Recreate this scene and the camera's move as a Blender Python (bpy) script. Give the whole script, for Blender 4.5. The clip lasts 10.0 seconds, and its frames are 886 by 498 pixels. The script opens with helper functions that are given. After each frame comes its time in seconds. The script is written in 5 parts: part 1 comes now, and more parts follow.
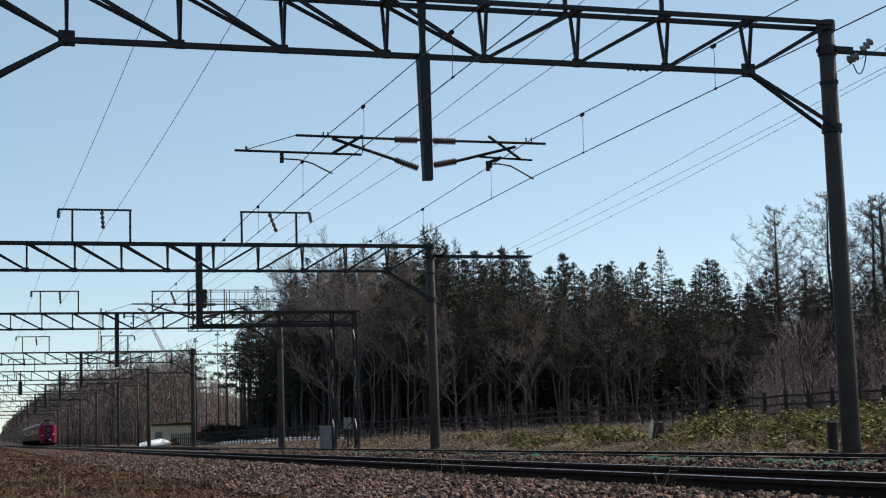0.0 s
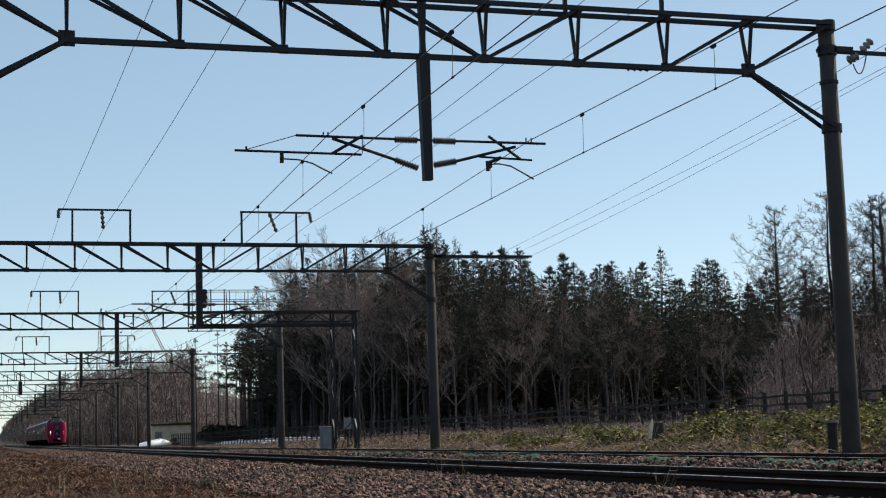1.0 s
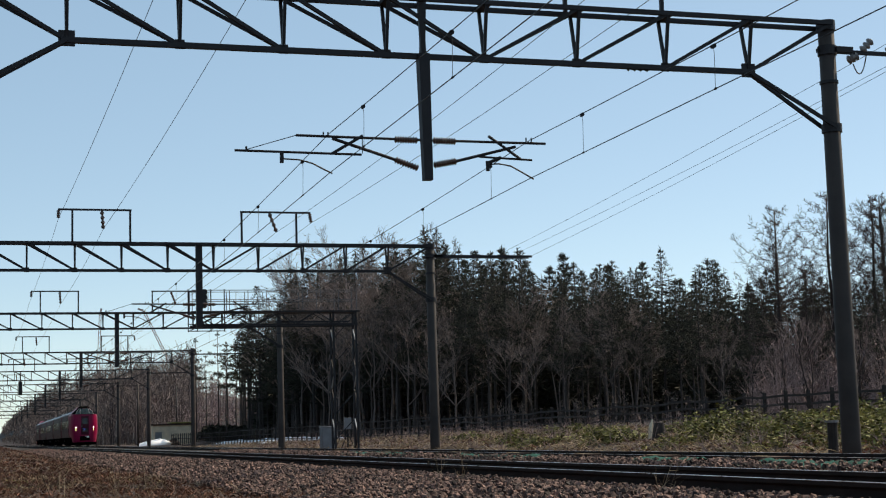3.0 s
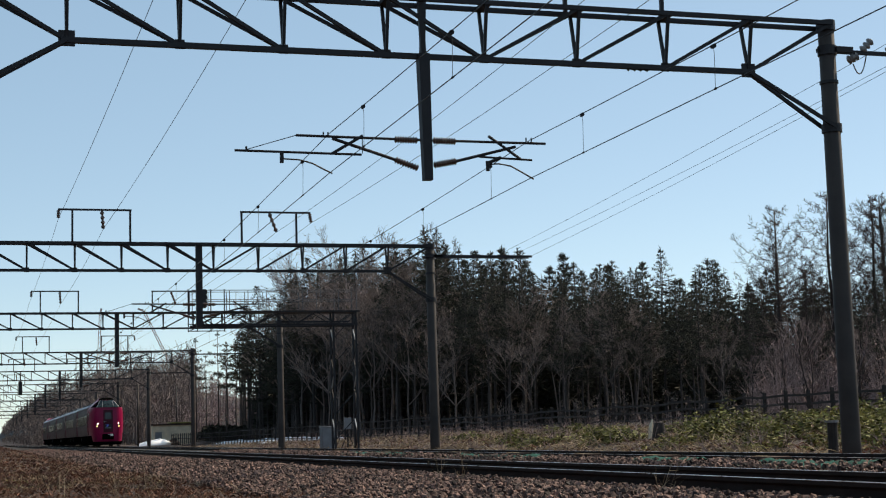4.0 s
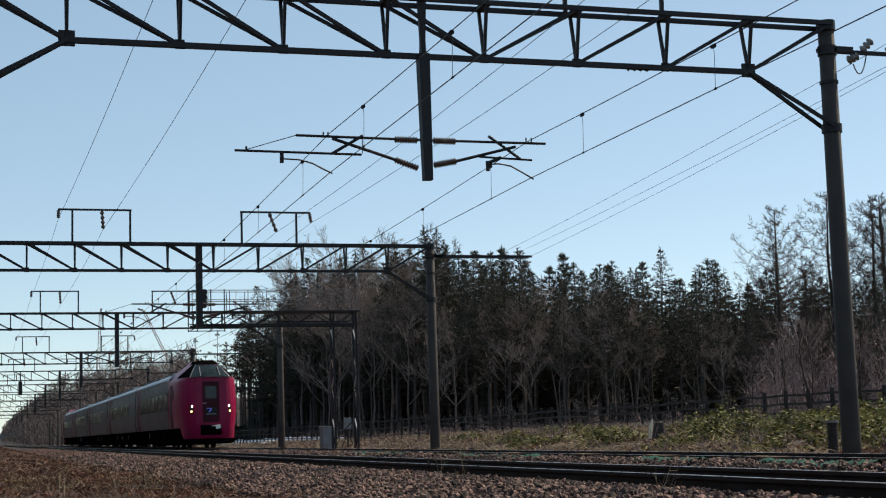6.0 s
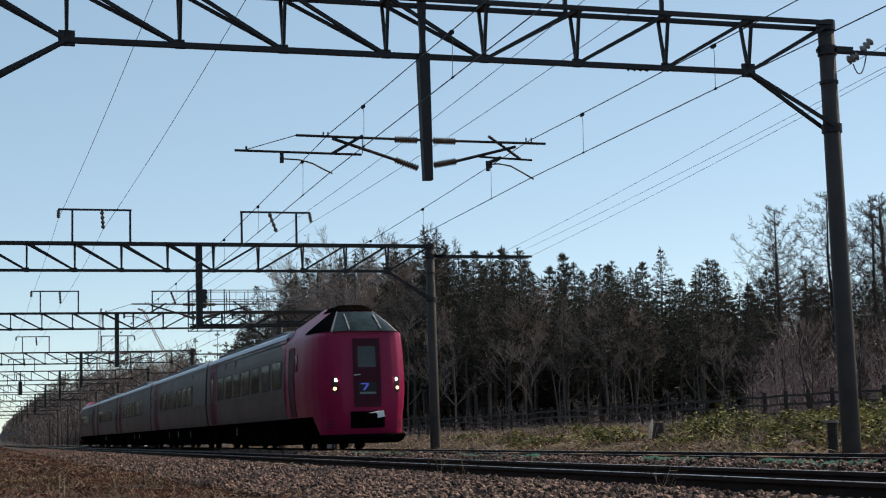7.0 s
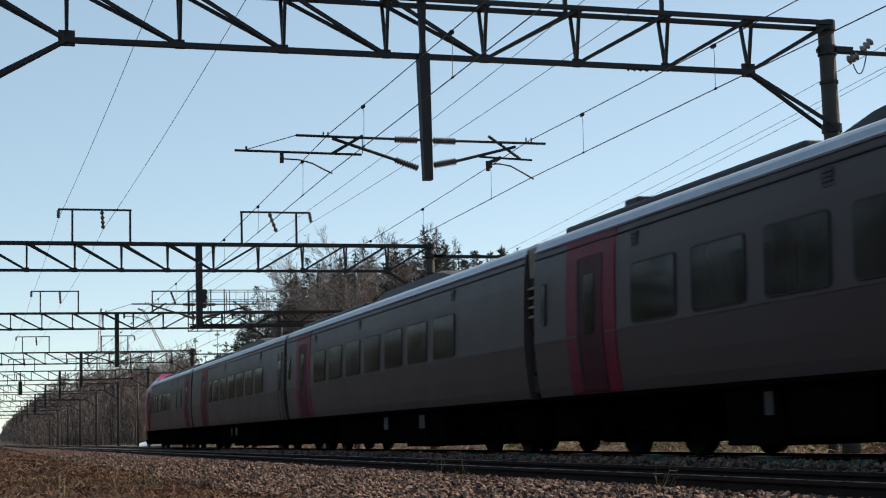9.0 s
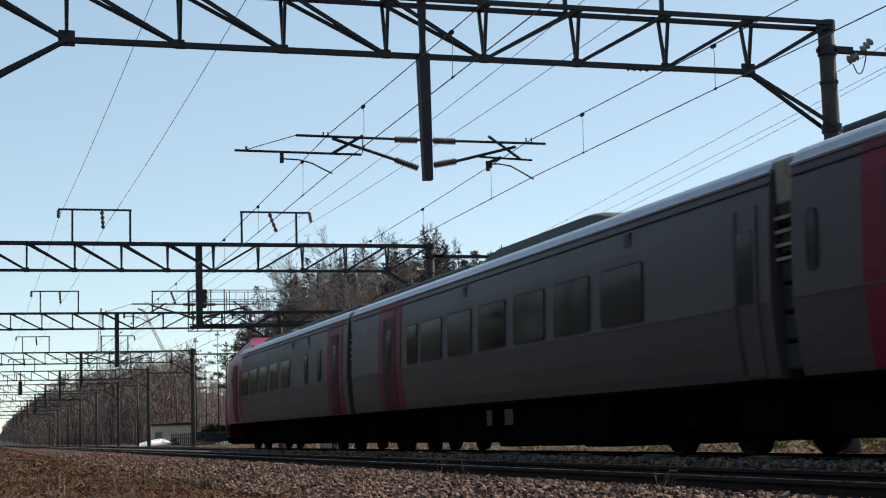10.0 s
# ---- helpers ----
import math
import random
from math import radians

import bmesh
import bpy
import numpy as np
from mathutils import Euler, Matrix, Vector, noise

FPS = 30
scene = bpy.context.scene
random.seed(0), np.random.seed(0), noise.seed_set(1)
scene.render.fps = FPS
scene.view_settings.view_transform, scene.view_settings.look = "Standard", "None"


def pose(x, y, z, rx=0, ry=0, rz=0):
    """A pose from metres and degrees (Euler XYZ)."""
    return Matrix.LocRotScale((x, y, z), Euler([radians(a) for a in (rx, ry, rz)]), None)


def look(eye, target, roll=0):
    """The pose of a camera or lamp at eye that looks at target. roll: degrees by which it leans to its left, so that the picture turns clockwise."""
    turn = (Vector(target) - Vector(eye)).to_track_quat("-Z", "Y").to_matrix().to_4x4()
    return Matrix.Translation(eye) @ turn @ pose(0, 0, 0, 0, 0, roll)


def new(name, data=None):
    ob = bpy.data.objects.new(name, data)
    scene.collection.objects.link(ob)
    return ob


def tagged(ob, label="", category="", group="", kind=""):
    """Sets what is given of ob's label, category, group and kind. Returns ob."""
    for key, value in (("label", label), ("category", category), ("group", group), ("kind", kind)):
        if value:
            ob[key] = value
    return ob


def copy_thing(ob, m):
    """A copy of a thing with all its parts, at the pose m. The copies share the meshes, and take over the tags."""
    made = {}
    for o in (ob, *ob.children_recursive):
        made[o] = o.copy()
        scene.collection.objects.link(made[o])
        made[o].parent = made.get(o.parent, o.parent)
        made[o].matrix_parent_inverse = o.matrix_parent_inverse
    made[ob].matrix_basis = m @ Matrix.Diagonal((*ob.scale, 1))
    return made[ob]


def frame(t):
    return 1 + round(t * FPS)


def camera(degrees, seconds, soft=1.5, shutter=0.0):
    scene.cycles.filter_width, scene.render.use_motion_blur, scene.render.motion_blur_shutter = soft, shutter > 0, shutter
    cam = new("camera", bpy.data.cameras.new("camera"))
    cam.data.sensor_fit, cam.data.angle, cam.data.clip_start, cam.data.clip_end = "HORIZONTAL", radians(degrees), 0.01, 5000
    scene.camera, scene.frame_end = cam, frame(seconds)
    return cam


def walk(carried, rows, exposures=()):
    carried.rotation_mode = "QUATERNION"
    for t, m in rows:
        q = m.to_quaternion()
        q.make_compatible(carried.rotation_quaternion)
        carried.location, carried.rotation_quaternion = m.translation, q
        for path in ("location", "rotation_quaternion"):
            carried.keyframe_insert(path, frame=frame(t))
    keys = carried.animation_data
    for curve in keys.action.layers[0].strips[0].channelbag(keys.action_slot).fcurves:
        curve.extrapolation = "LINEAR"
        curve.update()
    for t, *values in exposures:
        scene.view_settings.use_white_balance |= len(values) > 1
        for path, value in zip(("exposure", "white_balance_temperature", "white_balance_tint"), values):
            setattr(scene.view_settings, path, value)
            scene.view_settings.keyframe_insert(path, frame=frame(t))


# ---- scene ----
cam = camera(33.04, 10.0, soft=1.15, shutter=0.08)
EYE = Vector((0, 0, 0.447))
YAW, PITCH = radians(17.272), radians(6.951)
AIM = EYE + Vector((math.sin(YAW) * math.cos(PITCH), math.cos(YAW) * math.cos(PITCH), math.sin(PITCH)))
walk(cam, [(0.0, look(EYE, AIM, -1.718)), (10.0, look(EYE, AIM, -1.718))], [(0.0, 0.18, 7500, 8), (7.3, 0.18, 7500, 8), (8.5, 0.24, 7900, 8), (10.0, 0.36, 7900, 8)])

# ---- light: a clear spring sky, sun beyond the wood ----
SUN_AZ, SUN_EL = radians(66), radians(46)
world = bpy.data.worlds.new("sky")
scene.world = world
world.use_nodes = True
wn = world.node_tree
sky = wn.nodes.new("ShaderNodeTexSky")
sky.sky_type, sky.sun_disc = 'NISHITA', False
sky.sun_elevation, sky.sun_rotation = SUN_EL, SUN_AZ
sky.air_density, sky.dust_density, sky.ozone_density = 0.68, 0.25, 0.15
wn.nodes["Background"].inputs[1].default_value = 0.14
veil = wn.nodes.new("ShaderNodeMixRGB")      # thin even haze over the whole sky
veil.inputs[0].default_value, veil.inputs[2].default_value = 0.42, (2.25, 3.87, 5.6, 1)
wn.links.new(sky.outputs[0], veil.inputs[1])
wn.links.new(veil.outputs[0], wn.nodes["Background"].inputs[0])
sun = new("sun", bpy.data.lights.new("sun", 'SUN'))
sun.data.energy, sun.data.angle, sun.data.color = 5.0, radians(0.6), (1.0, 0.9, 0.79)
SUN_DIR = Vector((math.sin(SUN_AZ) * math.cos(SUN_EL), math.cos(SUN_AZ) * math.cos(SUN_EL), math.sin(SUN_EL)))
sun.matrix_world = look(SUN_DIR * 100, (0, 0, 0))


# ---- materials ----
def material(name, base, rough=0.7, metal=0.0, var=0.25, scale=3.0, fine=40.0, bump=0.2, tint=None, depth=0.01,
             per_object=0.0, per_island=0.0, transmission=0.0, coat=0.0, stretch=(1, 1, 1), spec=0.5, glow=0.0):
    """Base colour with a broad and a fine variation, fine relief and uneven gloss."""
    m = bpy.data.materials.new(name)
    m.use_nodes = True
    n, l = m.node_tree.nodes, m.node_tree.links
    b = n["Principled BSDF"]
    b.inputs["Roughness"].default_value, b.inputs["Metallic"].default_value = rough, metal
    b.inputs["Transmission Weight"].default_value, b.inputs["Coat Weight"].default_value = transmission, coat
    b.inputs["Specular IOR Level"].default_value = spec
    co = n.new("ShaderNodeTexCoord")
    mp = n.new("ShaderNodeMapping")
    mp.inputs["Scale"].default_value = stretch
    l.new(co.outputs["Object"], mp.inputs[0])
    broad, grain = n.new("ShaderNodeTexNoise"), n.new("ShaderNodeTexNoise")
    for node, s, d in ((broad, scale, 4), (grain, fine, 6)):
        node.inputs["Scale"].default_value, node.inputs["Detail"].default_value = s, d
        l.new(mp.outputs[0], node.inputs["Vector"])
    ramp = n.new("ShaderNodeValToRGB")
    dark = [c * (1 - var) for c in base]
    light = list(tint) if tint else [min(1, c * (1 + var)) for c in base]
    ramp.color_ramp.elements[0].position, ramp.color_ramp.elements[1].position = 0.3, 0.7
    ramp.color_ramp.elements[0].color, ramp.color_ramp.elements[1].color = (*dark, 1), (*light, 1)
    l.new(broad.outputs["Fac"], ramp.inputs[0])
    value = n.new("ShaderNodeMapRange")
    value.inputs["To Min"].default_value, value.inputs["To Max"].default_value = 1 - var * 0.8, 1 + var * 0.8
    l.new(grain.outputs["Fac"], value.inputs["Value"])
    hsv = n.new("ShaderNodeHueSaturation")
    l.new(ramp.outputs[0], hsv.inputs["Color"])
    last = value.outputs[0]
    for amount, kind, out in ((per_object, "ShaderNodeObjectInfo", "Random"), (per_island, "ShaderNodeNewGeometry", "Random Per Island")):
        if amount:
            info, mr, mul = n.new(kind), n.new("ShaderNodeMapRange"), n.new("ShaderNodeMath")
            mr.inputs["To Min"].default_value, mr.inputs["To Max"].default_value = 1 - amount, 1 + amount
            mul.operation = 'MULTIPLY'
            l.new(info.outputs[out], mr.inputs["Value"])
            l.new(mr.outputs[0], mul.inputs[0])
            l.new(last, mul.inputs[1])
            last = mul.outputs[0]
    l.new(last, hsv.inputs["Value"])
    l.new(hsv.outputs[0], b.inputs["Base Color"])
    if bump:
        bp = n.new("ShaderNodeBump")
        bp.inputs["Strength"].default_value, bp.inputs["Distance"].default_value = bump, depth
        l.new(grain.outputs["Fac"], bp.inputs["Height"])
        l.new(bp.outputs[0], b.inputs["Normal"])
    if glow:
        tr, mix = n.new("ShaderNodeBsdfTranslucent"), n.new("ShaderNodeMixShader")
        mix.inputs[0].default_value = glow
        l.new(hsv.outputs[0], tr.inputs["Color"])
        l.new(b.outputs[0], mix.inputs[1])
        l.new(tr.outputs[0], mix.inputs[2])
        l.new(mix.outputs[0], n["Material Output"].inputs["Surface"])
    rr = n.new("ShaderNodeMapRange")
    rr.inputs["To Min"].default_value, rr.inputs["To Max"].default_value = max(0.02, rough - 0.1), min(1, rough + 0.1)
    l.new(broad.outputs["Fac"], rr.inputs["Value"])
    l.new(rr.outputs[0], b.inputs["Roughness"])
    return m


def glowing(name, colour, strength):
    m = bpy.data.materials.new(name)
    m.use_nodes = True
    b = m.node_tree.nodes["Principled BSDF"]
    b.inputs["Base Color"].default_value = (*colour, 1)
    b.inputs["Emission Color"].default_value, b.inputs["Emission Strength"].default_value = (*colour, 1), strength
    return m


STEEL = material("weathered_steel", (0.018, 0.015, 0.017), 0.6, 0.3, 0.35, 2, 60, 0.15)
# Far darker than concrete: the shade of the backlit side is in the colour.
CONCRETE = material("shaded_pole_concrete", (0.042, 0.032, 0.028), 0.65, 0, 0.3, 1.5, 50, 0.15, spec=0.35)
WIRE = material("wire_copper", (0.05, 0.045, 0.045), 0.5, 0.6, 0.2, 3, 40, 0)
PORCELAIN = material("insulator_brown", (0.09, 0.045, 0.03), 0.25, 0, 0.2, 8, 60, 0)
PORCELAIN_W = material("insulator_grey", (0.22, 0.2, 0.19), 0.3, 0, 0.15, 8, 60, 0)
RAIL_SIDE = material("rusty_rail", (0.026, 0.018, 0.016), 0.85, 0.0, 0.3, 4, 80, 0.3, spec=0.2)
RAIL_TOP = material("polished_rail", (0.35, 0.35, 0.38), 0.28, 1.0, 0.1, 5, 80, 0)
SLEEPER = material("sleeper_concrete", (0.22, 0.2, 0.18), 0.9, 0, 0.3, 4, 60, 0.4)
TIMBER = material("old_timber", (0.05, 0.032, 0.025), 0.85, 0, 0.35, 4, 50, 0.5, stretch=(1, 0.2, 1), spec=0.15)
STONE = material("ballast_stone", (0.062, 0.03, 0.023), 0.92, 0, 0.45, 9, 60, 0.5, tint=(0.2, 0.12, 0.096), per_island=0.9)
# Near-black, so the shade in gaps between stones is in the bed colour.
BED = material("gap_shade_ballast_bed", (0.009, 0.0065, 0.006), 0.95, 0, 0.4, 3, 30, 0.8, tint=(0.02, 0.014, 0.012), depth=0.04)
SOIL = material("dead_grass_soil", (0.024, 0.013, 0.01), 0.95, 0, 0.5, 0.8, 14, 1.0, tint=(0.06, 0.032, 0.021), depth=0.08)
FLOOR = material("wood_floor_litter", (0.014, 0.011, 0.009), 0.95, 0, 0.4, 0.4, 6, 0.6, tint=(0.026, 0.02, 0.016), depth=0.05)
STRAW = material("dead_grass", (0.15, 0.1, 0.065), 0.85, 0, 0.4, 0.6, 20, 0, tint=(0.36, 0.28, 0.18), per_island=0.85, glow=0.2)
RUST_LEAF = material("dead_leaves", (0.07, 0.027, 0.019), 0.9, 0, 0.4, 1.0, 20, 0, tint=(0.14, 0.062, 0.037), per_island=0.7, glow=0.15)
GREEN = material("bamboo_grass_leaf", (0.045, 0.055, 0.016), 0.7, 0, 0.4, 0.9, 12, 0, tint=(0.24, 0.23, 0.085), per_island=0.88, spec=0.15, glow=0.12)
NET = material("green_netting", (0.012, 0.062, 0.05), 0.9, 0, 0.5, 9, 60, 0.8, spec=0.1)
BARK = material("grey_bark", (0.055, 0.044, 0.04), 0.95, 0, 0.3, 1.2, 20, 0.5, per_object=0.35)
GREY_BARK = material("pale_grey_bark", (0.13, 0.099, 0.088), 0.95, 0, 0.35, 1.2, 20, 0.5, per_object=0.5)
BARK_RED = material("larch_bark", (0.035, 0.023, 0.02), 0.95, 0, 0.3, 1.2, 20, 0.5, per_object=0.25)
TWIG = material("grey_twigs", (0.2, 0.15, 0.133), 0.9, 0, 0.3, 0.6, 10, 0, per_object=0.55)
TWIG_LARCH = material("larch_twigs", (0.045, 0.027, 0.024), 0.95, 0, 0.3, 0.6, 10, 0, per_object=0.25)
TWIG_FAR = material("far_twigs", (0.13, 0.092, 0.082), 0.95, 0, 0.3, 0.05, 2, 0, tint=(0.2, 0.155, 0.14), per_island=0.7)
TWIG_RED = material("reddish_twigs", (0.23, 0.16, 0.152), 0.9, 0, 0.3, 0.6, 10, 0, per_object=0.3, per_island=0.4)
NEEDLE = material("pine_needles", (0.018, 0.021, 0.013), 0.7, 0, 0.4, 0.7, 9, 0, tint=(0.075, 0.071, 0.052), per_island=0.5, spec=0.12)
# Silver sides darkened for shade, roof made pale blue for sky sheen, in colour.
BODY = material("train_silver_in_shade", (0.073, 0.056, 0.059), 0.42, 0.0, 0.06, 1.2, 25, 0.02, spec=0.22)
ROOF = material("train_roof_sky_sheen", (0.4, 0.46, 0.55), 0.35, 0.3, 0.1, 2, 30, 0.03)
ROOF_DARK = material("roof_equipment", (0.045, 0.046, 0.052), 0.5, 0.0, 0.3, 3, 40, 0.1, spec=0.2)
PINK = material("train_magenta_paint", (0.28, 0.006, 0.055), 0.34, 0.0, 0.06, 1.5, 30, 0.02, spec=0.25)
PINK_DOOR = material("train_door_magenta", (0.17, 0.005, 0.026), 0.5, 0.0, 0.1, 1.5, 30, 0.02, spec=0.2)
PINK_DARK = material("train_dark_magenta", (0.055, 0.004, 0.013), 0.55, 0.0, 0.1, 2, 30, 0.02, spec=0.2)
GLASS = material("tinted_glass", (0.02, 0.019, 0.018), 0.06, 0, 0.4, 1.5, 10, 0)
# Paler upright mottling in the base colour imitates reflections and the interior.
PANE = material("reflection_mottled_glass", (0.014, 0.013, 0.012), 0.07, 0, 0.5, 1.1, 7, 0, tint=(0.032, 0.03, 0.027), stretch=(1, 1, 0.35), spec=0.2)
CAB_GLASS = material("black_cab_glass", (0.004, 0.005, 0.006), 0.12, 0, 0.2, 1.5, 10, 0, spec=0.0)
SCREEN = material("windscreen_glass", (0.012, 0.02, 0.022), 0.06, 0, 0.5, 2.5, 10, 0, spec=0.12)
RUBBER = material("black_rubber", (0.012, 0.012, 0.013), 0.7, 0, 0.2, 5, 40, 0.1)
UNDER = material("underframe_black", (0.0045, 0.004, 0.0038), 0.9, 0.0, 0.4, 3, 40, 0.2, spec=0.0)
WHEEL = material("wheel_steel", (0.02, 0.018, 0.017), 0.7, 0.6, 0.3, 4, 40, 0.1)
SILVER = material("bare_metal", (0.45, 0.46, 0.47), 0.4, 0.7, 0.15, 4, 40, 0.05)
GALV = material("galvanised_tube", (0.13, 0.13, 0.14), 0.55, 0.5, 0.2, 4, 40, 0.05)
CANVAS = material("gangway_canvas", (0.24, 0.21, 0.165), 0.85, 0, 0.25, 5, 40, 0.3)
LAMP_WHITE = glowing("headlamp_white", (1.0, 0.93, 0.85), 30.0)
LAMP_WARM = glowing("headlamp_amber", (1.0, 0.62, 0.3), 3.0)
DISPLAY = glowing("blue_display", (0.13, 0.16, 0.75), 0.16)
CABINET = material("cabinet_grey", (0.2, 0.2, 0.21), 0.6, 0.1, 0.15, 3, 40, 0.1)
FENCE = material("dark_fence_wood", (0.028, 0.02, 0.017), 0.8, 0, 0.4, 3, 40, 0.3)
SNOW = material("old_snow", (0.82, 0.84, 0.88), 0.75, 0, 0.06, 1.5, 20, 0.3, depth=0.03)
PLASTER = material("beige_wall", (0.7, 0.57, 0.41), 0.9, 0, 0.15, 1.2, 20, 0.2)
BIRCH = material("birch_bark", (0.5, 0.46, 0.42), 0.85, 0, 0.4, 2.5, 20, 0.3)
WHITE = material("white_paint", (0.8, 0.8, 0.8), 0.4, 0, 0.05, 3, 40, 0)
COVER = material("grey_cover", (0.035, 0.035, 0.035), 0.6, 0.1, 0.2, 3, 40, 0.1)
CRANE = material("crane_paint", (0.4, 0.28, 0.24), 0.6, 0, 0.2, 1, 10, 0)


# ---- mesh building blocks ----
def part(name, bm, mat, parent=None, label="", smooth=False):
    me = bpy.data.meshes.new(name)
    if smooth:
        for f in bm.faces:
            f.smooth = True
    bm.to_mesh(me)
    bm.free()
    me.materials.append(mat)
    ob = new(name, me)
    if parent:
        ob.parent = parent
    if label:
        tagged(ob, label)
    return ob


def thing(name, label, category, group="", at=(0, 0, 0), kind=""):
    return tagged(place(new(name), at), label, category, group, kind)


def place(ob, at):
    ob.location = at
    return ob


def frame_of(a, b):
    a, b = Vector(a), Vector(b)
    d = (b - a).normalized()
    side = d.cross(Vector((0, 0, 1))) if abs(d.z) < 0.95 else d.cross(Vector((0, 1, 0)))
    side.normalize()
    return a, b, side, side.cross(d)


def bar(bm, a, b, w, h, w2=None, h2=None):
    """A rectangular bar from a to b, w wide sideways and h high."""
    a, b, s, u = frame_of(a, b)
    ends = []
    for p, ww, hh in ((a, w, h), (b, w2 or w, h2 or h)):
        ends.append([bm.verts.new(p + s * (i * ww / 2) + u * (j * hh / 2)) for i, j in ((-1, -1), (1, -1), (1, 1), (-1, 1))])
    for i in range(4):
        bm.faces.new((ends[0][i], ends[0][(i + 1) % 4], ends[1][(i + 1) % 4], ends[1][i]))
    bm.faces.new(ends[0][::-1])
    bm.faces.new(ends[1])
    return bm


def rod(bm, points, radii, n=8, cap=True):
    """A round rod through the points."""
    rings = []
    for i, p in enumerate(points):
        a, b = points[max(0, i - 1)], points[min(len(points) - 1, i + 1)]
        _, _, s, u = frame_of(a, b)
        r = radii[i] if isinstance(radii, (list, tuple)) else radii
        rings.append([bm.verts.new(Vector(p) + (s * math.cos(k * math.tau / n) + u * math.sin(k * math.tau / n)) * r) for k in range(n)])
    for q, w in zip(rings, rings[1:]):
        for k in range(n):
            bm.faces.new((q[k], q[(k + 1) % n], w[(k + 1) % n], w[k]))
    if cap:
        bm.faces.new(rings[0][::-1])
        bm.faces.new(rings[-1])
    return bm


def block(bm, lo, hi, bevel=0.0):
    vs = [bm.verts.new((x, y, z)) for x in (lo[0], hi[0]) for y in (lo[1], hi[1]) for z in (lo[2], hi[2])]
    fs = [bm.faces.new([vs[i] for i in q]) for q in ((0, 1, 3, 2), (4, 6, 7, 5), (0, 4, 5, 1), (2, 3, 7, 6), (0, 2, 6, 4), (1, 5, 7, 3))]
    if bevel:
        bmesh.ops.bevel(bm, geom=list({e for f in fs for e in f.edges}), offset=bevel, segments=2, affect='EDGES', profile=0.5)
    return bm


B = bmesh.new


# ---- ground: one sheet with the two track beds and the bank ----
NEAR, FAR = 6.518, 10.231       # track centre lines
# The rise below x = -11 is unseen, added to block low sky light.
LINE = [(-2500, 14), (-300, 14), (-60, 12), (-30, 8), (-11, -0.1), (-8, -0.2), (0.5, -0.22), (2.2, -0.3), (3.0, -0.34), (4.3, -0.2), (5.2, -0.16), (7.6, -0.16),
        (8.1, -0.055), (8.9, -0.05), (9.3, -0.13), (11.6, -0.16), (12.6, -0.3), (13.6, -0.42), (17.2, -0.42), (18.5, -0.36), (20, -0.1), (23, 0.1), (27, 0.3),
        (29, 0.42), (40, 0.8), (80, 1.5), (200, 2), (2500, 2)]


def ground_height(x, y):
    for (x0, z0), (x1, z1) in zip(LINE, LINE[1:]):
        if x <= x1:
            z = z0 + (z1 - z0) * (x - x0) / (x1 - x0)
            break
    else:
        z = 2
    if x > 18.5:
        z -= min(1, (x - 18.5) / 6) * min(1.0, max(0, (y - 40) / 130)) * 0.5
    if x < 3.4 and y > 22:
        z += 0.5 * min(1, (3.4 - x) / 2.4) * min(1, (y - 22) / 65)
    if x > 34 and y > 150:
        z += min(1, max(0, y - 230) / 120) * max(0.0, min(11.0, (x - 34) * 0.4) - max(0.0, x - 0.15 * y) * 0.5)
    if x > 20 and y > 600:
        z += min(1, (y - 600) / 600) * min(26.0, (x - 20) * 0.8)
    if not 3.2 < x < 13.4:
        far = min(1, max(0, 3.2 - x) / 1.5 + max(0, x - 13.4) / 3)
        z += far * (noise.noise((x * 0.35, y * 0.35, 0)) * 0.10 + noise.noise((x * 1.3, y * 1.3, 3)) * 0.035)
    return z


def build_ground():
    xs = sorted({*np.arange(-10, 3.2, 0.4), *np.arange(3.2, 13.6, 0.2), *np.arange(13.6, 34, 0.5), *np.arange(34, 90, 5), 95, 105, 120, 150, 200, 400, 900, 2500, -20, -40, -90, -300, -900, -2500})
    ys = sorted({*np.arange(2, 50, 0.6), *np.arange(50, 140, 1.5), *np.arange(140, 420, 8), *np.arange(-60, 2, 4), 450, 500, 560, 600, 650, 800, 900, 1200, 1400, 2400, 3000, 700, 1000, 1800, 4000, -120, -300, -900, -2500})
    bm = B()
    grid = [[bm.verts.new((x, y, ground_height(x, y))) for y in ys] for x in xs]
    for i in range(len(xs) - 1):
        for j in range(len(ys) - 1):
            f = bm.faces.new((grid[i][j], grid[i + 1][j], grid[i + 1][j + 1], grid[i][j + 1]))
            mid = (xs[i] + xs[i + 1]) / 2
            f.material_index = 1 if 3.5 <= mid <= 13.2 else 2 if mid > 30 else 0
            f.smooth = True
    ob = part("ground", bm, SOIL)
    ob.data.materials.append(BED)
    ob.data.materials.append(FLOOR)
    tagged(ob, "brown ground with dead grass and two ballasted track beds", "ground", kind="structure")


build_ground()


# ---- rails and sleepers ----
def rail_profile():
    half = [(0.0325, 0.0), (0.0325, -0.03), (0.0075, -0.05), (0.0075, -0.125), (0.0635, -0.142), (0.0635, -0.153)]
    return [(x, z) for x, z in half] + [(-x, z) for x, z in reversed(half)]


